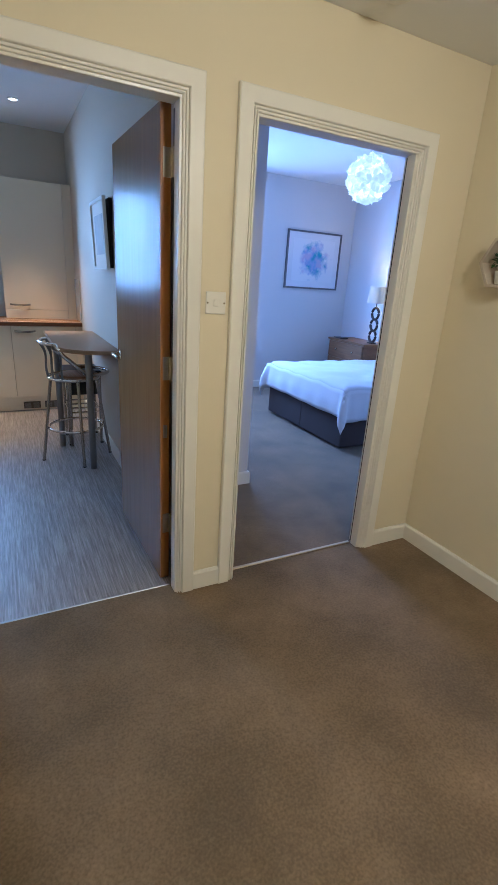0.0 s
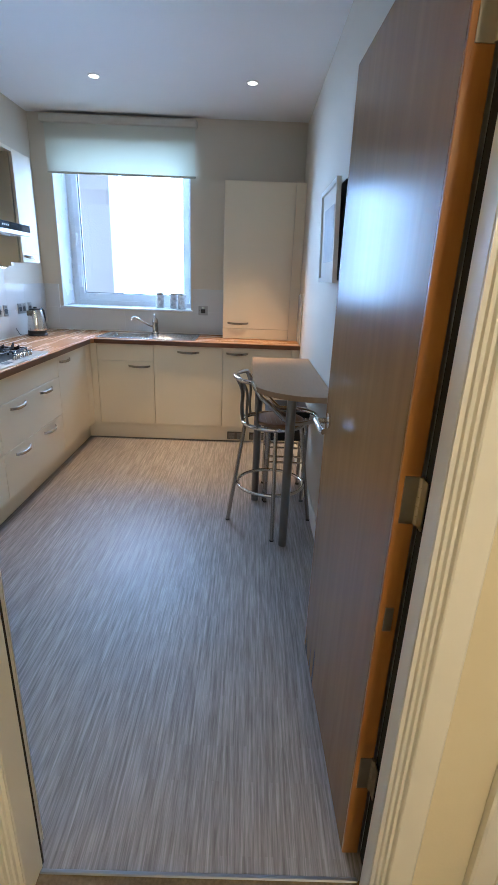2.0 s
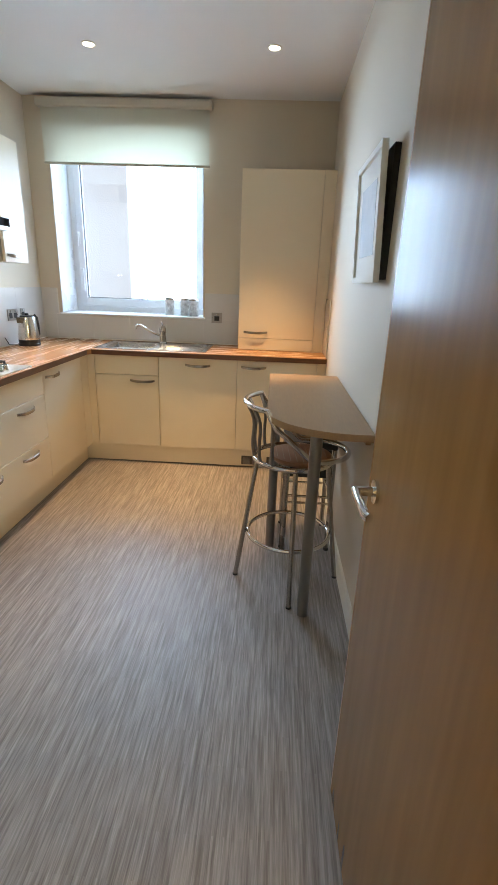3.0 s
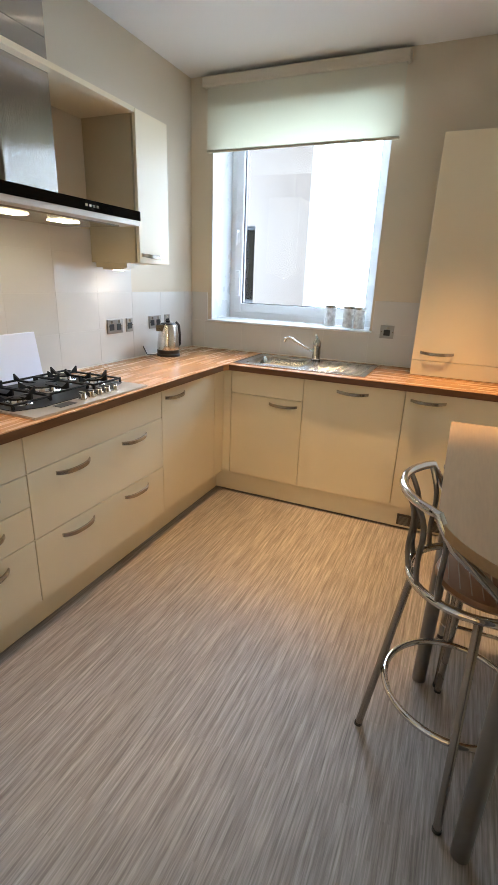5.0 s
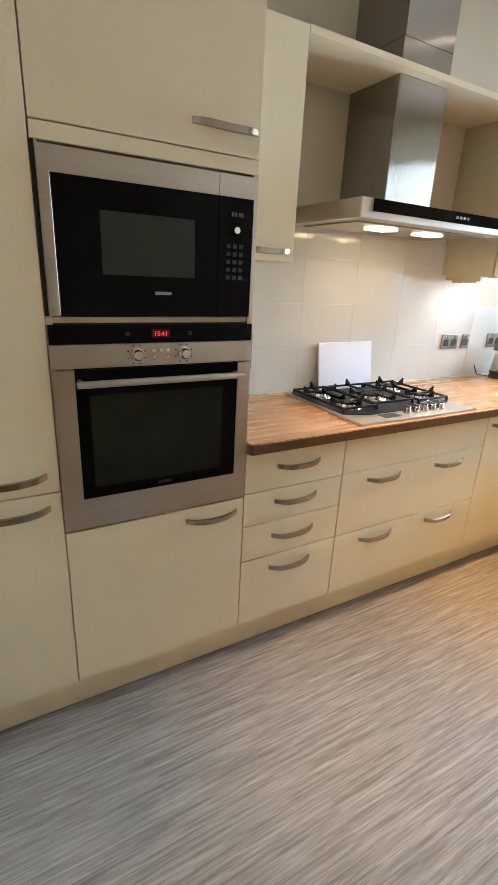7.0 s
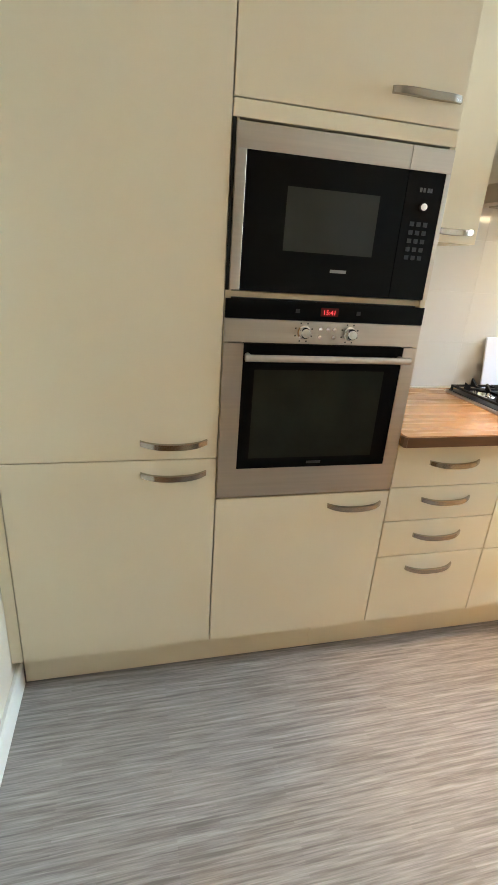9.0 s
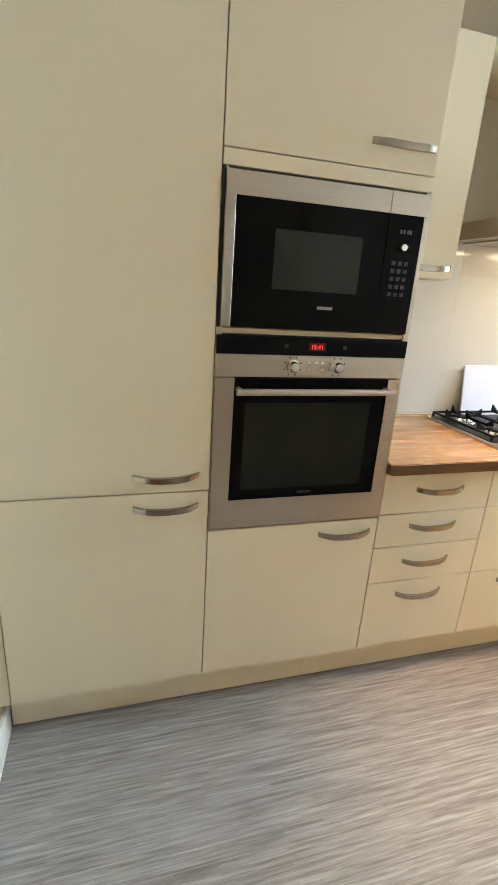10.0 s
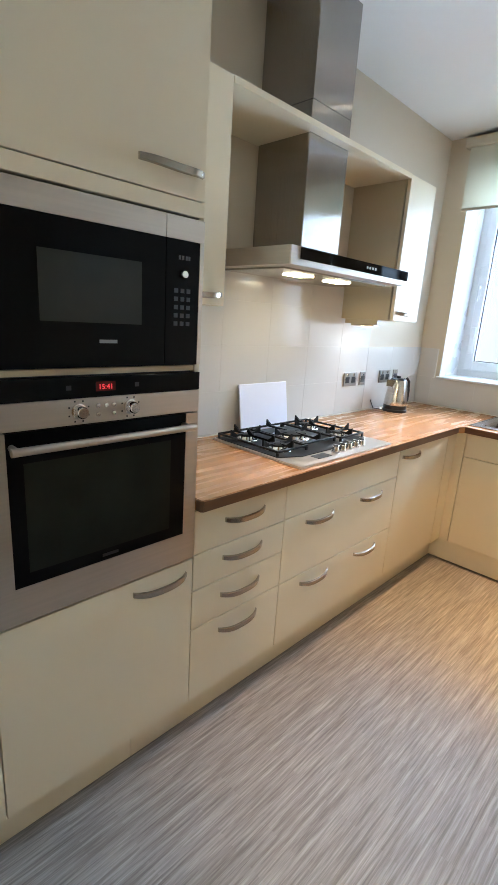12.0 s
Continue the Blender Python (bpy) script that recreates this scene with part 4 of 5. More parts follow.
def bar_stool(label):
    s = thing("bar_stool", 0, 0, 0, label, "stool", "stools at the breakfast bar")
    feet = []
    for a in (0, 90, 180, 270):
        c, d = math.cos(radians(a)), math.sin(radians(a))
        part("leg", tube([(0.255 * c, 0.255 * d, 0.004), (0.2185 * c, 0.2185 * d, 0.262), (0.165 * c, 0.165 * d, 0.645)], 0.0115, 10), STOOL_TUBE, s, "satin metal leg", smooth=True)
        part("foot_cap", turned([(0, 0), (0.0135, 0), (0.013, 0.008), (0, 0.008)], 0.2555 * c, 0.2555 * d, 0, 12), BLACK_PLASTIC, s, "black rubber foot cap", smooth=True)
    ring = lambda r, z, n=48, a0=0, a1=360: [(r * math.cos(radians(a0 + (a1 - a0) * i / n)), r * math.sin(radians(a0 + (a1 - a0) * i / n)), z) for i in range(n)]
    part("footrest_ring", tube(ring(0.200, 0.262), 0.0105, 10, True), CHROME, s, "chrome footrest ring", smooth=True)
    part("seat_ring", tube(ring(0.182, 0.655), 0.012, 10, True), CHROME, s, "chrome seat ring", smooth=True)
    st = part("seat", turned([(0, 0), (0.140, 0), (0.146, 0.010), (0.142, 0.022), (0.128, 0.026), (0, 0.022)], 0.036, 0, 0.652, 36), SEAT, s, "brown wooden seat", smooth=True)
    bm = bmesh.new()
    for k in range(-4, 5):
        w = math.sqrt(0.13 ** 2 - (k * 0.028) ** 2)
        cx = 0.036
        box(cx + k * 0.028 - 0.0012, cx + k * 0.028 + 0.0012, -w, w, 0.6735, 0.6785, bm=bm)
    part("stripes", bm, SEAT_LINE, st, "thin pale brown seat stripes")
    step = lambda lo, hi, v: (lambda q: q * q * (3 - 2 * q))(min(1, max(0, (v - lo) / (hi - lo))))
    pts = []
    for i in range(72):
        a = 128 + 360 * i / 72
        q = (a - 238) / 250
        w = step(0, 0.11, q) * (1 - step(0.89, 1, q))
        r = 0.230 - 0.062 * w
        dip = 0.060 * step(50, 60, abs((a - 3) % 360 - 180))
        pts.append((0.088 * w + r * math.cos(radians(a)), r * math.sin(radians(a)), 0.918 - dip - 0.166 * w))
    part("back_hoop", tube(pts, 0.0125, 10, True), CHROME, s, "polished chrome back hoop", smooth=True)
    for a in (134, 160, 186, 212, 236):
        c, d = math.cos(radians(a)), math.sin(radians(a))
        line = []
        for k in range(11):
            v = k / 10
            rr = 0.183 + 0.046 * v - 0.016 * math.sin(math.pi * v) + 0.010 * math.sin(2 * math.pi * v)
            line.append((rr * c, rr * d, 0.660 + (0.256 - 0.060 * step(50, 60, abs(a - 183))) * v))
        part("spindle", tube(line, 0.0078, 8), GREY_TUBE, s, "grey metal back spindle", smooth=True)
    return s


stool = bar_stool("chrome bar stool with a raised hoop back and striped seat")
stool.matrix_basis = pose(0.818, 4.132, 0, 0, 0, 3)
tk = thing("square_stool", 0.93, 4.56, 0, "square metal-framed stool with a dark seat tucked under the breakfast bar", "stool", "stools at the breakfast bar")
for x, y in ((0.80, 4.41), (1.055, 4.41), (0.80, 4.70), (1.055, 4.70)):
    lg = part("leg", rod((x, y, 0.006), (x, y, 0.60), 0.0125, 12), STOOL_TUBE, tk, "satin metal leg", smooth=True)
    part("foot_cap", turned([(0, 0), (0.015, 0), (0.0145, 0.012), (0.013, 0.014), (0, 0.014)], x, y, 0.0, 12), BLACK_PLASTIC, lg, "black rubber foot cap", smooth=True)
for z in (0.285, 0.325):
    for y in (4.41, 4.70):
        part("crossbar", rod((0.812, y, z), (1.043, y, z), 0.0075, 10), CHROME, tk, "chrome crossbar", smooth=True)
for x in (0.80, 1.055):
    part("crossbar", rod((x, 4.422, 0.305), (x, 4.688, 0.305), 0.0075, 10), CHROME, tk, "chrome crossbar", smooth=True)
part("apron", box(0.815, 1.040, 4.402, 4.414, 0.44, 0.60, 0.002), BLACK_PLASTIC, tk, "dark apron panel below the seat")
part("seat", box(0.785, 1.07, 4.395, 4.715, 0.601, 0.640, 0.010, seg=2), BLACK_PLASTIC, tk, "dark padded seat")


# ---- microwave, oven ----
def panel_x(y0, y1, z0, z1, x0, x1, bevel=0.0005, bm=None):
    return box(x0, x1, y0, y1, z0, z1, bevel, bm=bm)


mw = thing("microwave", -0.9, 3.24, 1.32, "built-in microwave with a black glass door and steel surround", "microwave")
mx = FX + 0.004
part("body", box(-1.15, FX - 0.02, 2.962, 3.514, 1.3195, 1.692), BLACK_PLASTIC, mw)
my0, my1, mz0, mz1 = 2.953, 3.531, 1.3215, 1.695
sp = 3.409
bm = panel_x(my0, sp - 0.0008, 1.640, mz1, FX - 0.018, mx)
panel_x(my0, my0 + 0.026, mz0, 1.6398, FX - 0.018, mx, bm=bm)
part("door_surround", bm, STEEL_Y, mw, "brushed steel door surround")
bm = panel_x(sp + 0.0008, my1, 1.640, mz1, FX - 0.018, mx)
panel_x(my1 - 0.013, my1, mz0, 1.6398, FX - 0.018, mx, bm=bm)
part("control_surround", bm, STEEL_Y, mw, "brushed steel control surround")
dg = part("door_glass", box(FX - 0.018, mx - 0.001, my0 + 0.0265, sp - 0.0008, mz0, 1.6397), BLACK_GLASS, mw, "black glass door")
part("viewing_window", box(mx - 0.001, mx + 0.0002, 3.087, 3.338, 1.424, 1.572), mat("microwave_mesh_window", (0.036, 0.037, 0.032), (0.031, 0.032, 0.027), 0.12, dr=0.02, spec=0.2), dg, "smoked viewing window")
bm = box(mx - 0.001, mx + 0.0004, 3.224, 3.270, 1.378, 1.386)
part("maker_plate", bm, mat("pale_print_grey", (0.28, 0.28, 0.27), rough=0.4), dg, "small pale maker's mark")
cpn = part("control_panel", box(FX - 0.018, mx - 0.001, sp + 0.0012, my1 - 0.0135, mz0, 1.6397), BLACK_GLASS, mw, "black glass control panel")
part("dial", turned([(0, 0), (0.011, 0), (0.010, 0.012), (0.0085, 0.014), (0, 0.014)], seg=24, m=Matrix.Translation((mx - 0.001, 3.462, 1.556)) @ Matrix.Rotation(radians(90), 4, "Y")), CHROME, cpn, "chrome control dial", smooth=True)
KEY_PRINT = mat("grey_key_print", (0.011, 0.011, 0.012), rough=0.5)
for r in range(5):
    for c in range(3):
        y, z = 3.442 + c * 0.020, 1.515 - r * 0.021
        part("key", box(mx - 0.001, mx + 0.0003, y - 0.006, y + 0.006, z - 0.0055, z + 0.0055), KEY_PRINT, cpn)
DIGIT = glow("dim_digits", (0.4, 0.45, 0.45), 0.01, (0.05, 0.05, 0.05))
for y in (3.452, 3.462, 3.474, 3.482):
    part("digit", box(mx - 0.001, mx + 0.0003, y - 0.003, y + 0.003, 1.592, 1.602), DIGIT, cpn, "dim clock digit")

on = thing("oven", -0.9, 3.24, 0.715, "built-in electric oven with a steel front and black glass door", "oven")
ox = FX + 0.004
oy0, oy1 = 2.945, 3.531
part("body", box(-1.26, FX - 0.02, 2.962, 3.514, 0.7125, 1.302), BLACK_PLASTIC, on)
dp = part("display_panel", box(FX - 0.018, ox, oy0, oy1, 1.250, 1.300, 0.001), BLACK_GLASS, on, "black glass display panel")
ctp = part("control_panel", box(FX - 0.018, ox, oy0, oy1, 1.187, 1.2492, 0.001), STEEL_Y, on, "brushed steel control panel")
part("display", box(ox - 0.001, ox + 0.0003, 3.212, 3.264, 1.264, 1.287), mat("dark_red_display", (0.08, 0.004, 0.004), rough=0.2), dp, "dark red clock display")
RED = glow("red_digits", (1, 0.04, 0.05), 0.6, (0.4, 0, 0))


def words(text, size, m, material, parent, name="text"):
    c = bpy.data.curves.new(name, "FONT")
    c.body, c.size, c.extrude, c.align_x = text, size, 0.0002, "CENTER"
    tmp = new("tmp", c)
    me = bpy.data.meshes.new_from_object(tmp.evaluated_get(bpy.context.evaluated_depsgraph_get()))
    bpy.data.objects.remove(tmp)
    bm = bmesh.new()
    bm.from_mesh(me)
    bpy.data.meshes.remove(me)
    bm.transform(m)
    return part(name, bm, material, parent)


FACE_X = Matrix.Rotation(radians(90), 4, "Z") @ Matrix.Rotation(radians(90), 4, "X")
words("15:41", 0.018, Matrix.Translation((ox + 0.0006, 3.238, 1.2685)) @ FACE_X, RED, dp, "digits")
for y in (3.145, 3.325):
    part("symbol", box(ox - 0.001, ox + 0.0003, y - 0.006, y + 0.006, 1.27, 1.281), KEY_PRINT, dp)
for y in (3.168, 3.306):
    part("knob", turned([(0, 0), (0.019, 0), (0.019, 0.003), (0.0155, 0.004), (0.0145, 0.022), (0.012, 0.025), (0, 0.025)], seg=28, m=Matrix.Translation((ox, y, 1.219)) @ Matrix.Rotation(radians(90), 4, "Y")), CHROME, ctp, "chrome oven knob", smooth=True)
    bm = bmesh.new()
    for k in range(8):
        a = radians(22 + k * 45)
        cy, cz = y + 0.026 * math.cos(a), 1.219 + 0.026 * math.sin(a)
        box(ox - 0.001, ox + 0.0003, cy - 0.002, cy + 0.002, cz - 0.002, cz + 0.002, bm=bm)
    part("dial_marks", bm, BLACK_PLASTIC, ctp)
for y, z in ((3.216, 1.229), (3.238, 1.229), (3.258, 1.229), (3.216, 1.208), (3.258, 1.208)):
    part("button", turned([(0, 0), (0.006, 0), (0.005, 0.004), (0, 0.0045)], seg=16, m=Matrix.Translation((ox, y, z)) @ Matrix.Rotation(radians(90), 4, "Y")), CHROME, ctp, "small chrome button", smooth=True)
bm = prism([(oy0, 0.7145), (oy1, 0.7145), (oy1, 1.1835), (3.487, 1.1835), (3.487, 0.808), (3.000, 0.808), (3.000, 1.1835), (oy0, 1.1835)], FX - 0.018, ox)
bm.transform(Matrix(((0, 0, 1, 0), (1, 0, 0, 0), (0, 1, 0, 0), (0, 0, 0, 1))))
part("door_surround", bm, STEEL_Y, on, "brushed steel oven door frame")
og = part("door_glass", box(FX - 0.018, ox - 0.0008, 3.0006, 3.4864, 0.8084, 1.1835), BLACK_GLASS, on, "black glass oven door")
part("viewing_window", box(ox - 0.0008, ox + 0.0003, 3.035, 3.435, 0.842, 1.112), DARK_WINDOW, og, "smoked oven window")
part("maker_plate", box(ox - 0.0008, ox + 0.0004, 3.222, 3.268, 0.820, 0.828), KEY_PRINT, og, "small grey maker's mark")
bm = tube([(ox + 0.040, 2.998, 1.152), (ox + 0.040, 3.490, 1.152)], 0.0095, 14)
for y in (3.012, 3.476):
    rod((ox, y, 1.152), (ox + 0.040, y, 1.152), 0.0075, 10, bm=bm)
part("handle_bar", bm, STEEL_Y, on, "brushed steel handle bar", smooth=True)

# ---- hob ----
hb_ = thing("gas_hob", -0.97, 4.385, 0.91, "stainless steel gas hob with five burners and black pan supports", "hob")
hx0, hx1, hy0_, hy1_ = -1.238, -0.712, 4.048, 4.728
tray = part("tray", prism([(hx0, hy0_), (hx1, hy0_ - 0.008), (hx1 + 0.004, 4.385), (hx1, hy1_ + 0.008), (hx0, hy1_)], 0.9105, 0.919, bevel=0.003), STEEL_Y, hb_, "brushed steel hob tray")
part("enamel_top", prism([(hx0 + 0.012, hy0_ + 0.014), (-0.850, hy0_ + 0.014), (-0.805, hy0_ + 0.12), (-0.805, hy1_ - 0.12), (-0.850, hy1_ - 0.014), (hx0 + 0.012, hy1_ - 0.014)], 0.9192, 0.9215), mat("grey_black_enamel", (0.010, 0.010, 0.011), (0.007, 0.007, 0.008), 0.32, dr=0.05, spec=0.12), hb_, "dark glossy burner plate")
BURNERS = [(-0.945, 4.165, 0.042), (-1.140, 4.165, 0.034), (-1.055, 4.388, 0.072), (-1.140, 4.612, 0.042), (-0.945, 4.612, 0.034)]
for x, y, r in BURNERS:
    b = part("burner", turned([(0, 0), (r + 0.022, 0), (r + 0.020, 0.003), (r + 0.004, 0.004), (r, 0.016), (0, 0.016)], x, y, 0.9217, 28), CHROME, hb_, "chrome gas burner", smooth=True)
    part("burner_cap", turned([(0, 0), (r * 0.9, 0), (r * 0.88, 0.006), (r * 0.5, 0.009), (0, 0.009)], x, y, 0.9378, 28), BLACK_IRON, b, "black burner cap", smooth=True)


def grate(cx0, cx1, cy0, cy1, centres):
    bm = bmesh.new()
    z0, z1 = 0.936, 0.945
    for a, b, c, d in ((cx0, cx1, cy0, cy0 + 0.009), (cx0, cx1, cy1 - 0.009, cy1), (cx0, cx0 + 0.009, cy0 + 0.009, cy1 - 0.009), (cx1 - 0.009, cx1, cy0 + 0.009, cy1 - 0.009)):
        box(a, b, c, d, z0, z1, 0.001, bm=bm)
    for x, y in ((cx0, cy0), (cx1 - 0.009, cy0), (cx0, cy1 - 0.009), (cx1 - 0.009, cy1 - 0.009)):
        box(x, x + 0.009, y, y + 0.009, 0.9217, z0, bm=bm)
    for x, y, r in centres:
        for k in range(4):
            a = radians(k * 90)
            p = Vector((x, y, 0.946)) + Vector((math.cos(a), math.sin(a), 0)) * (r * 0.45)
            end = [(cx1 - 0.005, y), (x, cy1 - 0.005), (cx0 + 0.005, y), (x, cy0 + 0.005)][k]
            q = Vector((end[0], end[1], 0.946))
            if (q - p).length > 0.16:
                q = p + (q - p).normalized() * 0.16
            side = Vector((-math.sin(a), math.cos(a), 0)) * 0.0045
            vs = []
            heel = q + (p - q).normalized() * 0.034
            for c, lo, hi in ((p, 0.941, 0.949), (heel, 0.940, 0.949), (q, 0.940, 0.974)):
                vs.append([bm.verts.new((c + side).to_tuple()[:2] + (lo,)), bm.verts.new((c - side).to_tuple()[:2] + (lo,)), bm.verts.new((c - side).to_tuple()[:2] + (hi,)), bm.verts.new((c + side).to_tuple()[:2] + (hi,))])
            for lo_, hi_ in zip(vs, vs[1:]):
                for i in range(4):
                    bm.faces.new([lo_[i], lo_[(i + 1) % 4], hi_[(i + 1) % 4], hi_[i]])
            bm.faces.new(vs[0][::-1]), bm.faces.new(vs[-1])
    bmesh.ops.recalc_face_normals(bm, faces=bm.faces)
    return part("pan_support", bm, BLACK_IRON, hb_, "black cast-iron pan support")


grate(-1.222, -0.855, 4.066, 4.262, BURNERS[:2])
grate(-1.222, -0.880, 4.268, 4.508, BURNERS[2:3])
grate(-1.222, -0.855, 4.514, 4.712, BURNERS[3:])
for k in range(5):
    y = 4.345 + k * 0.052
    kn = part("knob", turned([(0, 0), (0.019, 0), (0.019, 0.004), (0.0145, 0.006), (0.013, 0.026), (0.011, 0.028), (0, 0.028)], -0.768, y, 0.9192, 24), CHROME, hb_, "chrome hob knob", smooth=True)
    part("knob_bar", box(-0.784, -0.752, y - 0.004, y + 0.004, 0.9474, 0.954, 0.001), CHROME, kn)
part("grip_strip", box(-0.792, -0.745, 4.20, 4.29, 0.9192, 0.9205), BLACK_PLASTIC, hb_, "black marking strip")

# ---- hall: shelf with plant, smoke alarm ----
hs = thing("wall_shelf", 2.40, 1.825, 1.52, "small hexagonal cream wall shelf holding a plant", "shelf")
HC, HR = Vector((2.438, 1.825, 1.568)), 0.118
bm = bmesh.new()
for k in range(6):
    a, b = radians(k * 60), radians(k * 60 + 60)
    quad = []
    for rr in (HR, HR - 0.014):
        for an in (a, b):
            quad.append((HC.y + rr * math.cos(an), HC.z + rr * math.sin(an)))
    order = [quad[0], quad[1], quad[3], quad[2]]
    lo = [bm.verts.new((2.338, y, z)) for y, z in order]
    hi = [bm.verts.new((2.438, y, z)) for y, z in order]
    bm.faces.new(lo), bm.faces.new(hi[::-1])
    for i in range(4):
        bm.faces.new([lo[i], lo[(i + 1) % 4], hi[(i + 1) % 4], hi[i]])
bmesh.ops.recalc_face_normals(bm, faces=bm.faces)
part("frame", bm, mat("pale_wood_shelf", (0.60, 0.50, 0.36), rough=0.5), hs)
pp = thing("plant_pot", 2.385, 1.84, 1.480, "small pot plant with green leaves on the shelf", "plant")
part("pot", turned([(0, 0), (0.030, 0), (0.038, 0.055), (0.034, 0.055), (0.032, 0.047), (0, 0.047)], 2.385, 1.84, 1.4805, 20), PLASTIC, pp, smooth=True)
bm = bmesh.new()
rnd = random.Random(3)
for k in range(90):
    a, e, r = rnd.uniform(0, 6.283), rnd.uniform(-0.2, 1.4), rnd.uniform(0.02, 0.065)
    c = Vector((2.385 + r * math.cos(a) * math.cos(e) * 0.75, 1.84 + r * math.sin(a) * math.cos(e), 1.56 + r * math.sin(e)))
    q = Euler((rnd.uniform(-1, 1), rnd.uniform(-1, 1), a)).to_matrix()
    vs = [bm.verts.new(c + q @ Vector(v)) for v in ((0, 0, 0), (0.012, 0.008, 0.003), (0.026, 0, 0), (0.012, -0.008, 0.003))]
    bm.faces.new(vs)
part("foliage", bm, GREEN, pp)
sa = thing("smoke_alarm", 1.69, 1.955, HZ, "round white smoke alarm on the hall ceiling", "smoke alarm")
part("housing", turned([(0, 0), (0.052, 0), (0.052, -0.012), (0.044, -0.030), (0.020, -0.036), (0, -0.036)], 1.69, 1.955, HZ - 0.0005, 28), PLASTIC, sa, smooth=True)

# ---- bedroom ----
bd_ = thing("bed", 3.94, 4.245, 0, "double divan bed with dark brown base and white duvet", "bed")
for y0, y1 in ((3.57, 4.244), (4.248, 4.92)):
    for x0, x1 in ((3.005, 3.46), (3.464, 3.93), (3.934, 4.86)):
        part("divan_panel", box(x0, x1, y0, y1, 0.03, 0.33, 0.012, seg=2), BROWN_FABRIC, bd_, "dark brown fabric divan section")
part("mattress", box(3.01, 4.86, 3.58, 4.91, 0.332, 0.56, 0.03, seg=3), LINEN, bd_, "white mattress")
dv = thing("duvet", 3.9, 4.245, 0.57, "rumpled white duvet draped over the bed", "duvet")
bm = bmesh.new()
NX, NY = 60, 56
rows_ = []
for i in range(NX + 1):
    row = []
    for j in range(NY + 1):
        u, v = -0.26 + (1.80 + 0.26) * i / NX, -0.30 + (1.34 + 0.60) * j / NY
        x, y, z = 3.005 + max(u, 0), 3.575 + min(max(v, 0), 1.34), 0.585
        over = 0.0
        if u < 0:
            over = -u
        ov2 = -v if v < 0 else (v - 1.34 if v > 1.34 else 0)
        drop = math.hypot(over, ov2)
        nz = noise.noise(Vector((u * 4, v * 4, 0))) * 0.018 + noise.noise(Vector((u * 11, v * 7, 3))) * 0.007
        out = 0.02 + 0.03 * min(1, drop * 6) + 0.004 * math.sin((v if over > ov2 else u) * 26) * min(1, drop * 5)
        edge = min(u if u > 0 else 0, v if v > 0 else 0, 1.34 - v if v < 1.34 else 0)
        z += nz + 0.02 * min(1, max(0, edge) * 6) - drop
        if over > 0 and ov2 > 0:
            out *= 1 + 1.3 * (2 * over * ov2 / drop ** 2)
            x -= out * over / drop
            y += out * ov2 / drop * (1 if v > 1.34 else -1)
        elif over > 0:
            x -= out
        elif v < 0:
            y -= out
        elif v > 1.34:
            y += out
        row.append(bm.verts.new((x, y, z)))
    rows_.append(row)
for a, b in zip(rows_, rows_[1:]):
    for j in range(NY):
        bm.faces.new([a[j], a[j + 1], b[j + 1], b[j]])
bmesh.ops.recalc_face_normals(bm, faces=bm.faces)
dvp = part("cover", bm, LINEN, dv, smooth=True)
sd = dvp.modifiers.new("thick", "SOLIDIFY")
sd.thickness, sd.offset = 0.012, -1
for k, y in enumerate((3.93, 4.57)):
    p = thing("pillow", 4.66, y, 0.6, "plump white pillow propped against the headboard", "pillow", "pillows on the bed")
    bm = bmesh.new()
    bmesh.ops.create_uvsphere(bm, u_segments=28, v_segments=14, radius=1)
    for v in bm.verts:
        f = lambda t, e: math.copysign(abs(t) ** e, t)
        v.co = Vector((f(v.co.x, 0.9) * 0.085, f(v.co.y, 0.55) * 0.31, f(v.co.z, 0.6) * 0.21))
    bm.transform(Matrix.Translation((4.66, y, 0.80)) @ Matrix.Rotation(radians(22), 4, "Y"))
    part("case", bm, LINEN, p, smooth=True)
cu_ = thing("cushion", 4.48, 4.35, 0.6, "teal blue cushion in front of the white pillows", "cushion")
bm = bmesh.new()
bmesh.ops.create_uvsphere(bm, u_segments=24, v_segments=12, radius=1)
for v in bm.verts:
    v.co = Vector((v.co.x * 0.07, math.copysign(abs(v.co.y) ** 0.6, v.co.y) * 0.2, math.copysign(abs(v.co.z) ** 0.6, v.co.z) * 0.18))
bm.transform(Matrix.Translation((4.50, 4.42, 0.765)) @ Matrix.Rotation(radians(25), 4, "Y"))
part("case", bm, mat("teal_cushion", (0.06, 0.20, 0.28), (0.04, 0.13, 0.20), 0.8, fine=0.2), cu_, smooth=True)
bt = thing("bedside_chest", 4.66, 5.5, 0, "low oak bedside chest of drawers beside the bed", "bedside table")
part("body", box(4.47, 4.862, 5.13, 5.86, 0.04, 0.722), OAK, bt)
part("top", box(4.445, 4.872, 5.11, 5.88, 0.7225, 0.745, 0.003), OAK, bt)
for k in range(3):
    d = part("drawer", box(4.452, 4.4695, 5.14, 5.85, 0.07 + k * 0.217, 0.275 + k * 0.217, 0.002), OAK, bt)
    for y in (5.32, 5.67):
        part("knob", turned([(0, 0), (0.008, 0), (0.008, 0.01), (0.014, 0.018), (0.010, 0.024), (0, 0.025)], seg=14, m=Matrix.Translation((4.452, y, 0.175 + k * 0.217)) @ Matrix.Rotation(radians(-90), 4, "Y")), NICKEL, d, smooth=True)
bk = thing("book", 4.58, 5.72, 0.7455, "dark slim book lying on the bedside chest", "book")
part("cover", box(4.50, 4.62, 5.66, 5.83, 0.7455, 0.757, 0.002), BLACK_PLASTIC, bk)
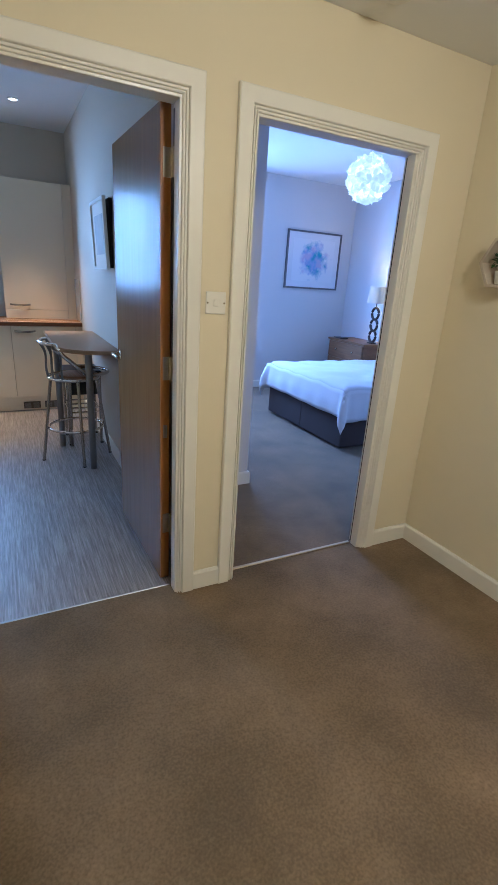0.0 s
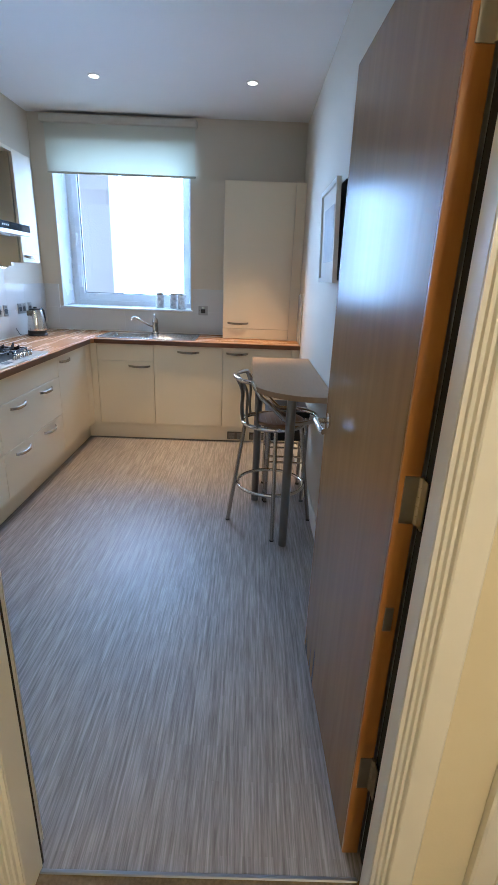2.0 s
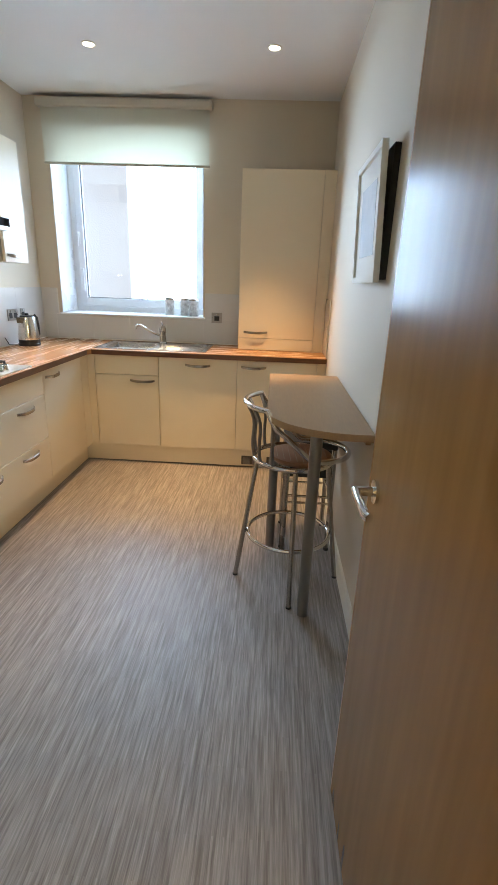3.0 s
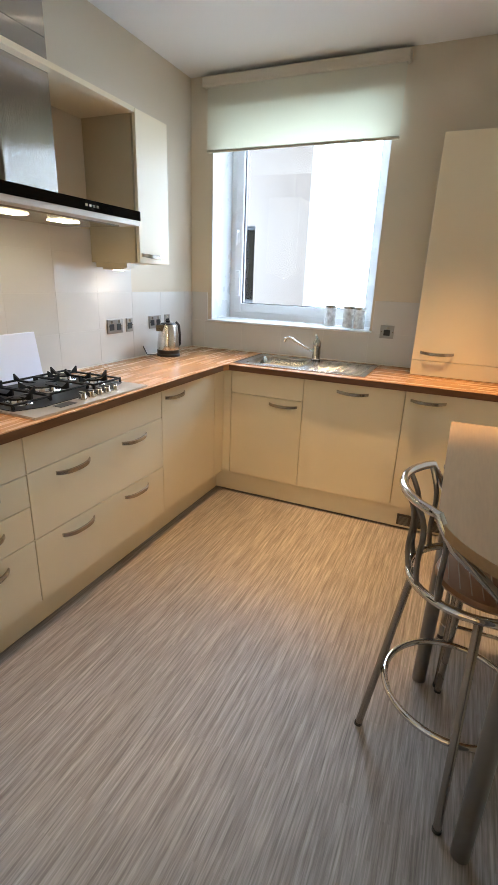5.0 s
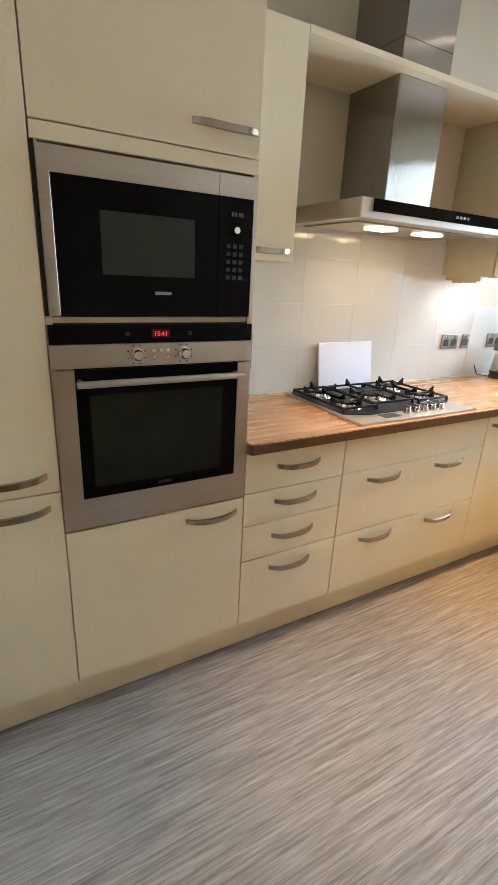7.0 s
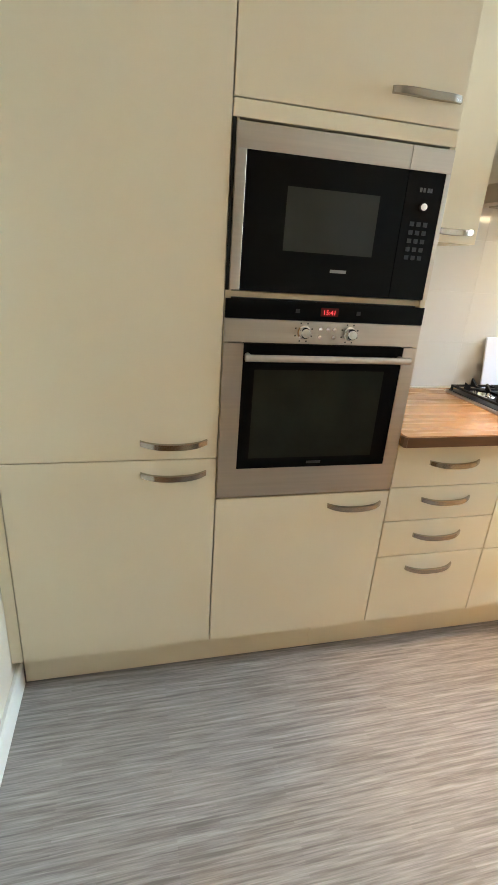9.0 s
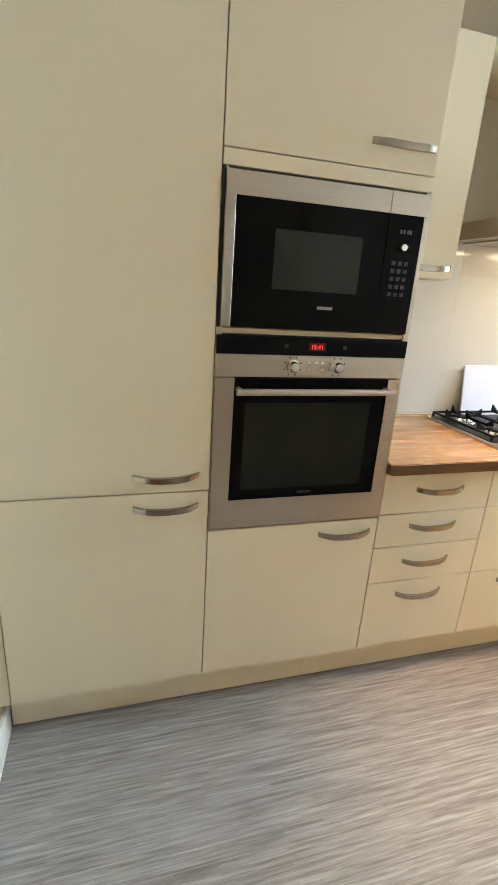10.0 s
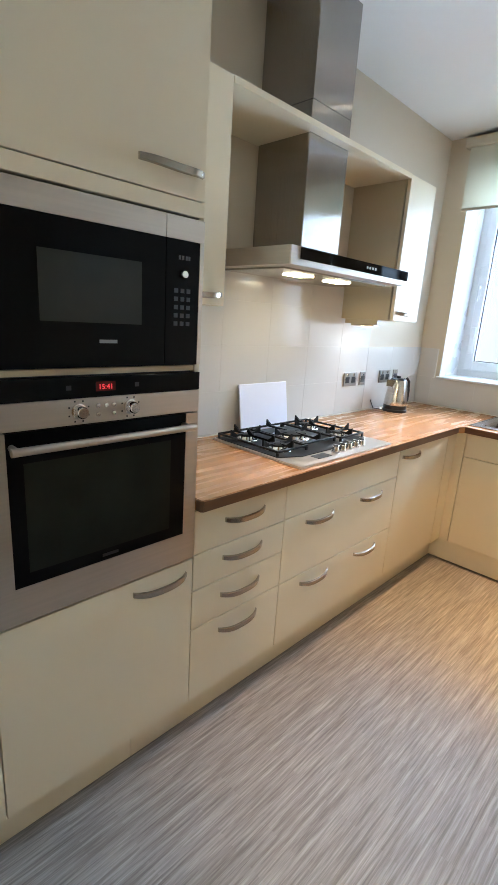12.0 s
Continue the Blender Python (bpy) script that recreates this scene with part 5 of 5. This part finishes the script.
lm = thing("table_lamp", 4.66, 5.22, 0.7455, "table lamp with stacked dark rings and lit cream shade", "lamp")
part("base", turned([(0, 0), (0.06, 0), (0.06, 0.012), (0.012, 0.02), (0, 0.02)], 4.66, 5.22, 0.7455, 24), BLACK_PLASTIC, lm, smooth=True)
DARKM = mat("dark_bronze", (0.05, 0.04, 0.035), rough=0.3, metal=0.8)
for k in range(3):
    pts = [(4.66, 5.22 + 0.062 * math.cos(radians(a)), 0.836 + k * 0.142 + 0.071 * math.sin(radians(a))) for a in range(0, 360, 15)]
    part("ring", tube(pts, 0.017, 8, True), DARKM, lm, "dark bronze ring", smooth=True)
SHADE = blind_material()
SHADE.name = "lamp_shade_fabric"
part("shade", turned([(0.125, 0), (0.110, 0.20), (0.108, 0.20), (0.123, 0.0), (0.125, 0)], 4.66, 5.22, 1.25, 32), SHADE, lm, "lit cream drum shade", smooth=True)
part("stem", rod((4.66, 5.22, 1.18), (4.66, 5.22, 1.34), 0.006, 8), DARKM, lm)
part("bulb", turned([(0, 0), (0.012, 0.0), (0.028, 0.035), (0.020, 0.062), (0, 0.07)], 4.66, 5.22, 1.341, 16), glow("warm_bulb", (1, 0.62, 0.25), 22), lm, "glowing bulb", smooth=True)

pn = thing("pendant_light", 3.50, 4.26, 2.37, "round pendant shade of layered white petals, switched on", "ceiling light")
PETAL = glow("lit_petal", (0.92, 0.95, 1.0), 0.30, (0.85, 0.85, 0.86))
bm = bmesh.new()
rnd = random.Random(11)
for k in range(190):
    z = 1 - 2 * (k + 0.5) / 190
    a = k * 2.39996
    r = math.sqrt(1 - z * z)
    nrm = Vector((r * math.cos(a), r * math.sin(a), z))
    q = nrm.to_track_quat("Z", "Y").to_matrix() @ Euler((rnd.uniform(-0.7, 0.7), rnd.uniform(-0.7, 0.7), rnd.uniform(0, 6.3))).to_matrix()
    c = Vector((3.50, 4.26, 2.37)) + nrm * rnd.uniform(0.160, 0.190)
    n = 7
    ctr = bm.verts.new(c)
    rim = [bm.verts.new(c + q @ Vector((0.052 * rnd.uniform(0.75, 1.1) * math.cos(6.2832 * i / n), 0.052 * rnd.uniform(0.75, 1.1) * math.sin(6.2832 * i / n), 0.012 * math.sin(i * 2.1)))) for i in range(n)]
    for i in range(n):
        bm.faces.new([ctr, rim[i], rim[(i + 1) % n]])
part("petals", bm, PETAL, pn, "layered white petals")
part("cord", rod((3.50, 4.26, 2.56), (3.50, 4.26, 2.699), 0.004, 8), PLASTIC, pn)


def wash_print():
    """A watercolour print: blue and violet washes that fade out on white paper."""
    m = mat("watercolour_print", (0.74, 0.74, 0.76), (0.74, 0.74, 0.76), 0.6)
    n, l = m.node_tree.nodes, m.node_tree.links
    tc = [q for q in n if q.type == "TEX_COORD"][0]
    sub = n.new("ShaderNodeVectorMath")
    sub.operation = "SUBTRACT"
    sub.inputs[1].default_value = (4.25, 6.15, 1.74)
    l.new(tc.outputs["Object"], sub.inputs[0])
    ln = n.new("ShaderNodeVectorMath")
    ln.operation = "LENGTH"
    l.new(sub.outputs[0], ln.inputs[0])
    t = n.new("ShaderNodeTexNoise")
    t.inputs["Scale"].default_value, t.inputs["Detail"].default_value = 11, 5
    l.new(tc.outputs["Object"], t.inputs["Vector"])
    ad = n.new("ShaderNodeMath")
    ad.operation = "MULTIPLY_ADD"
    ad.inputs[1].default_value, ad.inputs[2].default_value = 0.42, -0.21
    l.new(t.outputs[0], ad.inputs[0])
    s2 = n.new("ShaderNodeMath")
    l.new(ln.outputs["Value"], s2.inputs[0])
    l.new(ad.outputs[0], s2.inputs[1])
    mr = n.new("ShaderNodeMapRange")
    mr.inputs[1].default_value, mr.inputs[2].default_value, mr.inputs[3].default_value, mr.inputs[4].default_value = 0.12, 0.25, 1, 0
    l.new(s2.outputs[0], mr.inputs[0])
    rp = n.new("ShaderNodeValToRGB")
    cr = rp.color_ramp
    cr.elements[0].color, cr.elements[1].color = (0.08, 0.32, 0.46, 1), (0.46, 0.40, 0.58, 1)
    cr.elements[0].position, cr.elements[1].position = 0.38, 0.62
    e = cr.elements.new(0.5)
    e.color = (0.26, 0.36, 0.62, 1)
    t3 = n.new("ShaderNodeTexNoise")
    t3.inputs["Scale"].default_value = 7
    l.new(tc.outputs["Object"], t3.inputs["Vector"])
    l.new(t3.outputs[0], rp.inputs[0])
    mx_ = n.new("ShaderNodeMix")
    mx_.data_type = "RGBA"
    mx_.inputs[6].default_value = (0.74, 0.74, 0.76, 1)
    l.new(mr.outputs[0], mx_.inputs[0])
    l.new(rp.outputs[0], mx_.inputs[7])
    l.new(mx_.outputs[2], n["Principled BSDF"].inputs["Base Color"])
    return m


bp_ = thing("wall_picture", 4.25, 6.16, 1.37, "framed blue abstract watercolour picture on the bedroom wall", "picture")
frame_on(bp_, Matrix.Translation((3.815, 6.168, 1.365)), 0.87, 0.735, 0.022, 0.024, mat("dark_silver_frame", (0.16, 0.15, 0.15), rough=0.35, metal=0.6), mat("white_mount", (0.74, 0.74, 0.76), rough=0.8), 0.10, wash_print())

# ---- wall tiles ----
GROUT = mat("pale_grout", (0.70, 0.68, 0.64), rough=0.8)
west = bpy.data.objects["wall_west"]
north = bpy.data.objects["wall_north"]
east = bpy.data.objects["wall_east"]
TZ = [0.9165, 1.118, 1.328, 1.533, 1.66]


def tile_field(wall, axis, plane, sign, cells):
    for u0, u1, z0, z1 in cells:
        g = 0.0005
        a, b = sorted((plane + sign * 0.003, plane + sign * 0.0094))
        if axis == "x":
            bm = box(a, b, u0 + g, u1 - g, z0 + g, z1 - g, 0.0006)
        else:
            bm = box(u0 + g, u1 - g, a, b, z0 + g, z1 - g, 0.0012)
        part("tile", bm, TILE, wall)


joints = [3.536, 3.814, 4.133, 4.452, 4.771, 5.090, 5.410, 5.730, 6.050, 6.160]
cells = []
for a, b in zip(joints, joints[1:]):
    for i in range(4):
        z0, z1 = TZ[i], TZ[i + 1]
        if a >= 5.40 and i > 1:
            continue
        if i == 3 and (b < 3.85 or a > 4.85):
            continue
        if i == 2 and (b < 3.85 or a > 5.05):
            z1 = 1.49
        cells.append((a, b, z0, z1))
tile_field(west, "x", KX0, 1, cells)
part("grout", box(KX0 + 0.0005, KX0 + 0.0085, 3.843, 5.06, 1.4895, 1.66), GROUT, west, "pale tile grout")
part("grout", box(KX0 + 0.0005, KX0 + 0.0088, 3.536, 5.41, 0.9165, 1.489), GROUT, west, "pale tile grout")
part("grout", box(KX0 + 0.0005, KX0 + 0.0085, 5.4105, 6.165, 0.9165, 1.327), GROUT, west, "pale tile grout")
nj = [-1.30, -1.186, -0.867, -0.548, -0.229, 0.09, 0.408]
cells = [(a, b, z0, z1) for a, b in zip(nj, nj[1:]) for z0, z1 in ((TZ[0], 1.113 if -1.19 < a < 0.08 else TZ[1]),)]
cells += [(-1.30, -1.168, TZ[1], TZ[2]), (0.108, 0.408, TZ[1], TZ[2])]
tile_field(north, "y", KY1, -1, cells)
bm = box(-1.30, 0.408, KY1 - 0.0085, KY1 - 0.0005, 0.9165, 1.113)
box(-1.30, -1.165, KY1 - 0.0085, KY1 - 0.0005, 1.1135, 1.327, bm=bm)
box(0.106, 0.408, KY1 - 0.0085, KY1 - 0.0005, 1.1135, 1.327, bm=bm)
part("grout", bm, GROUT, north, "pale tile grout")
tile_field(east, "x", KX1, -1, [(5.575, 5.895, TZ[0], TZ[1]), (5.575, 5.895, TZ[1], TZ[2])])
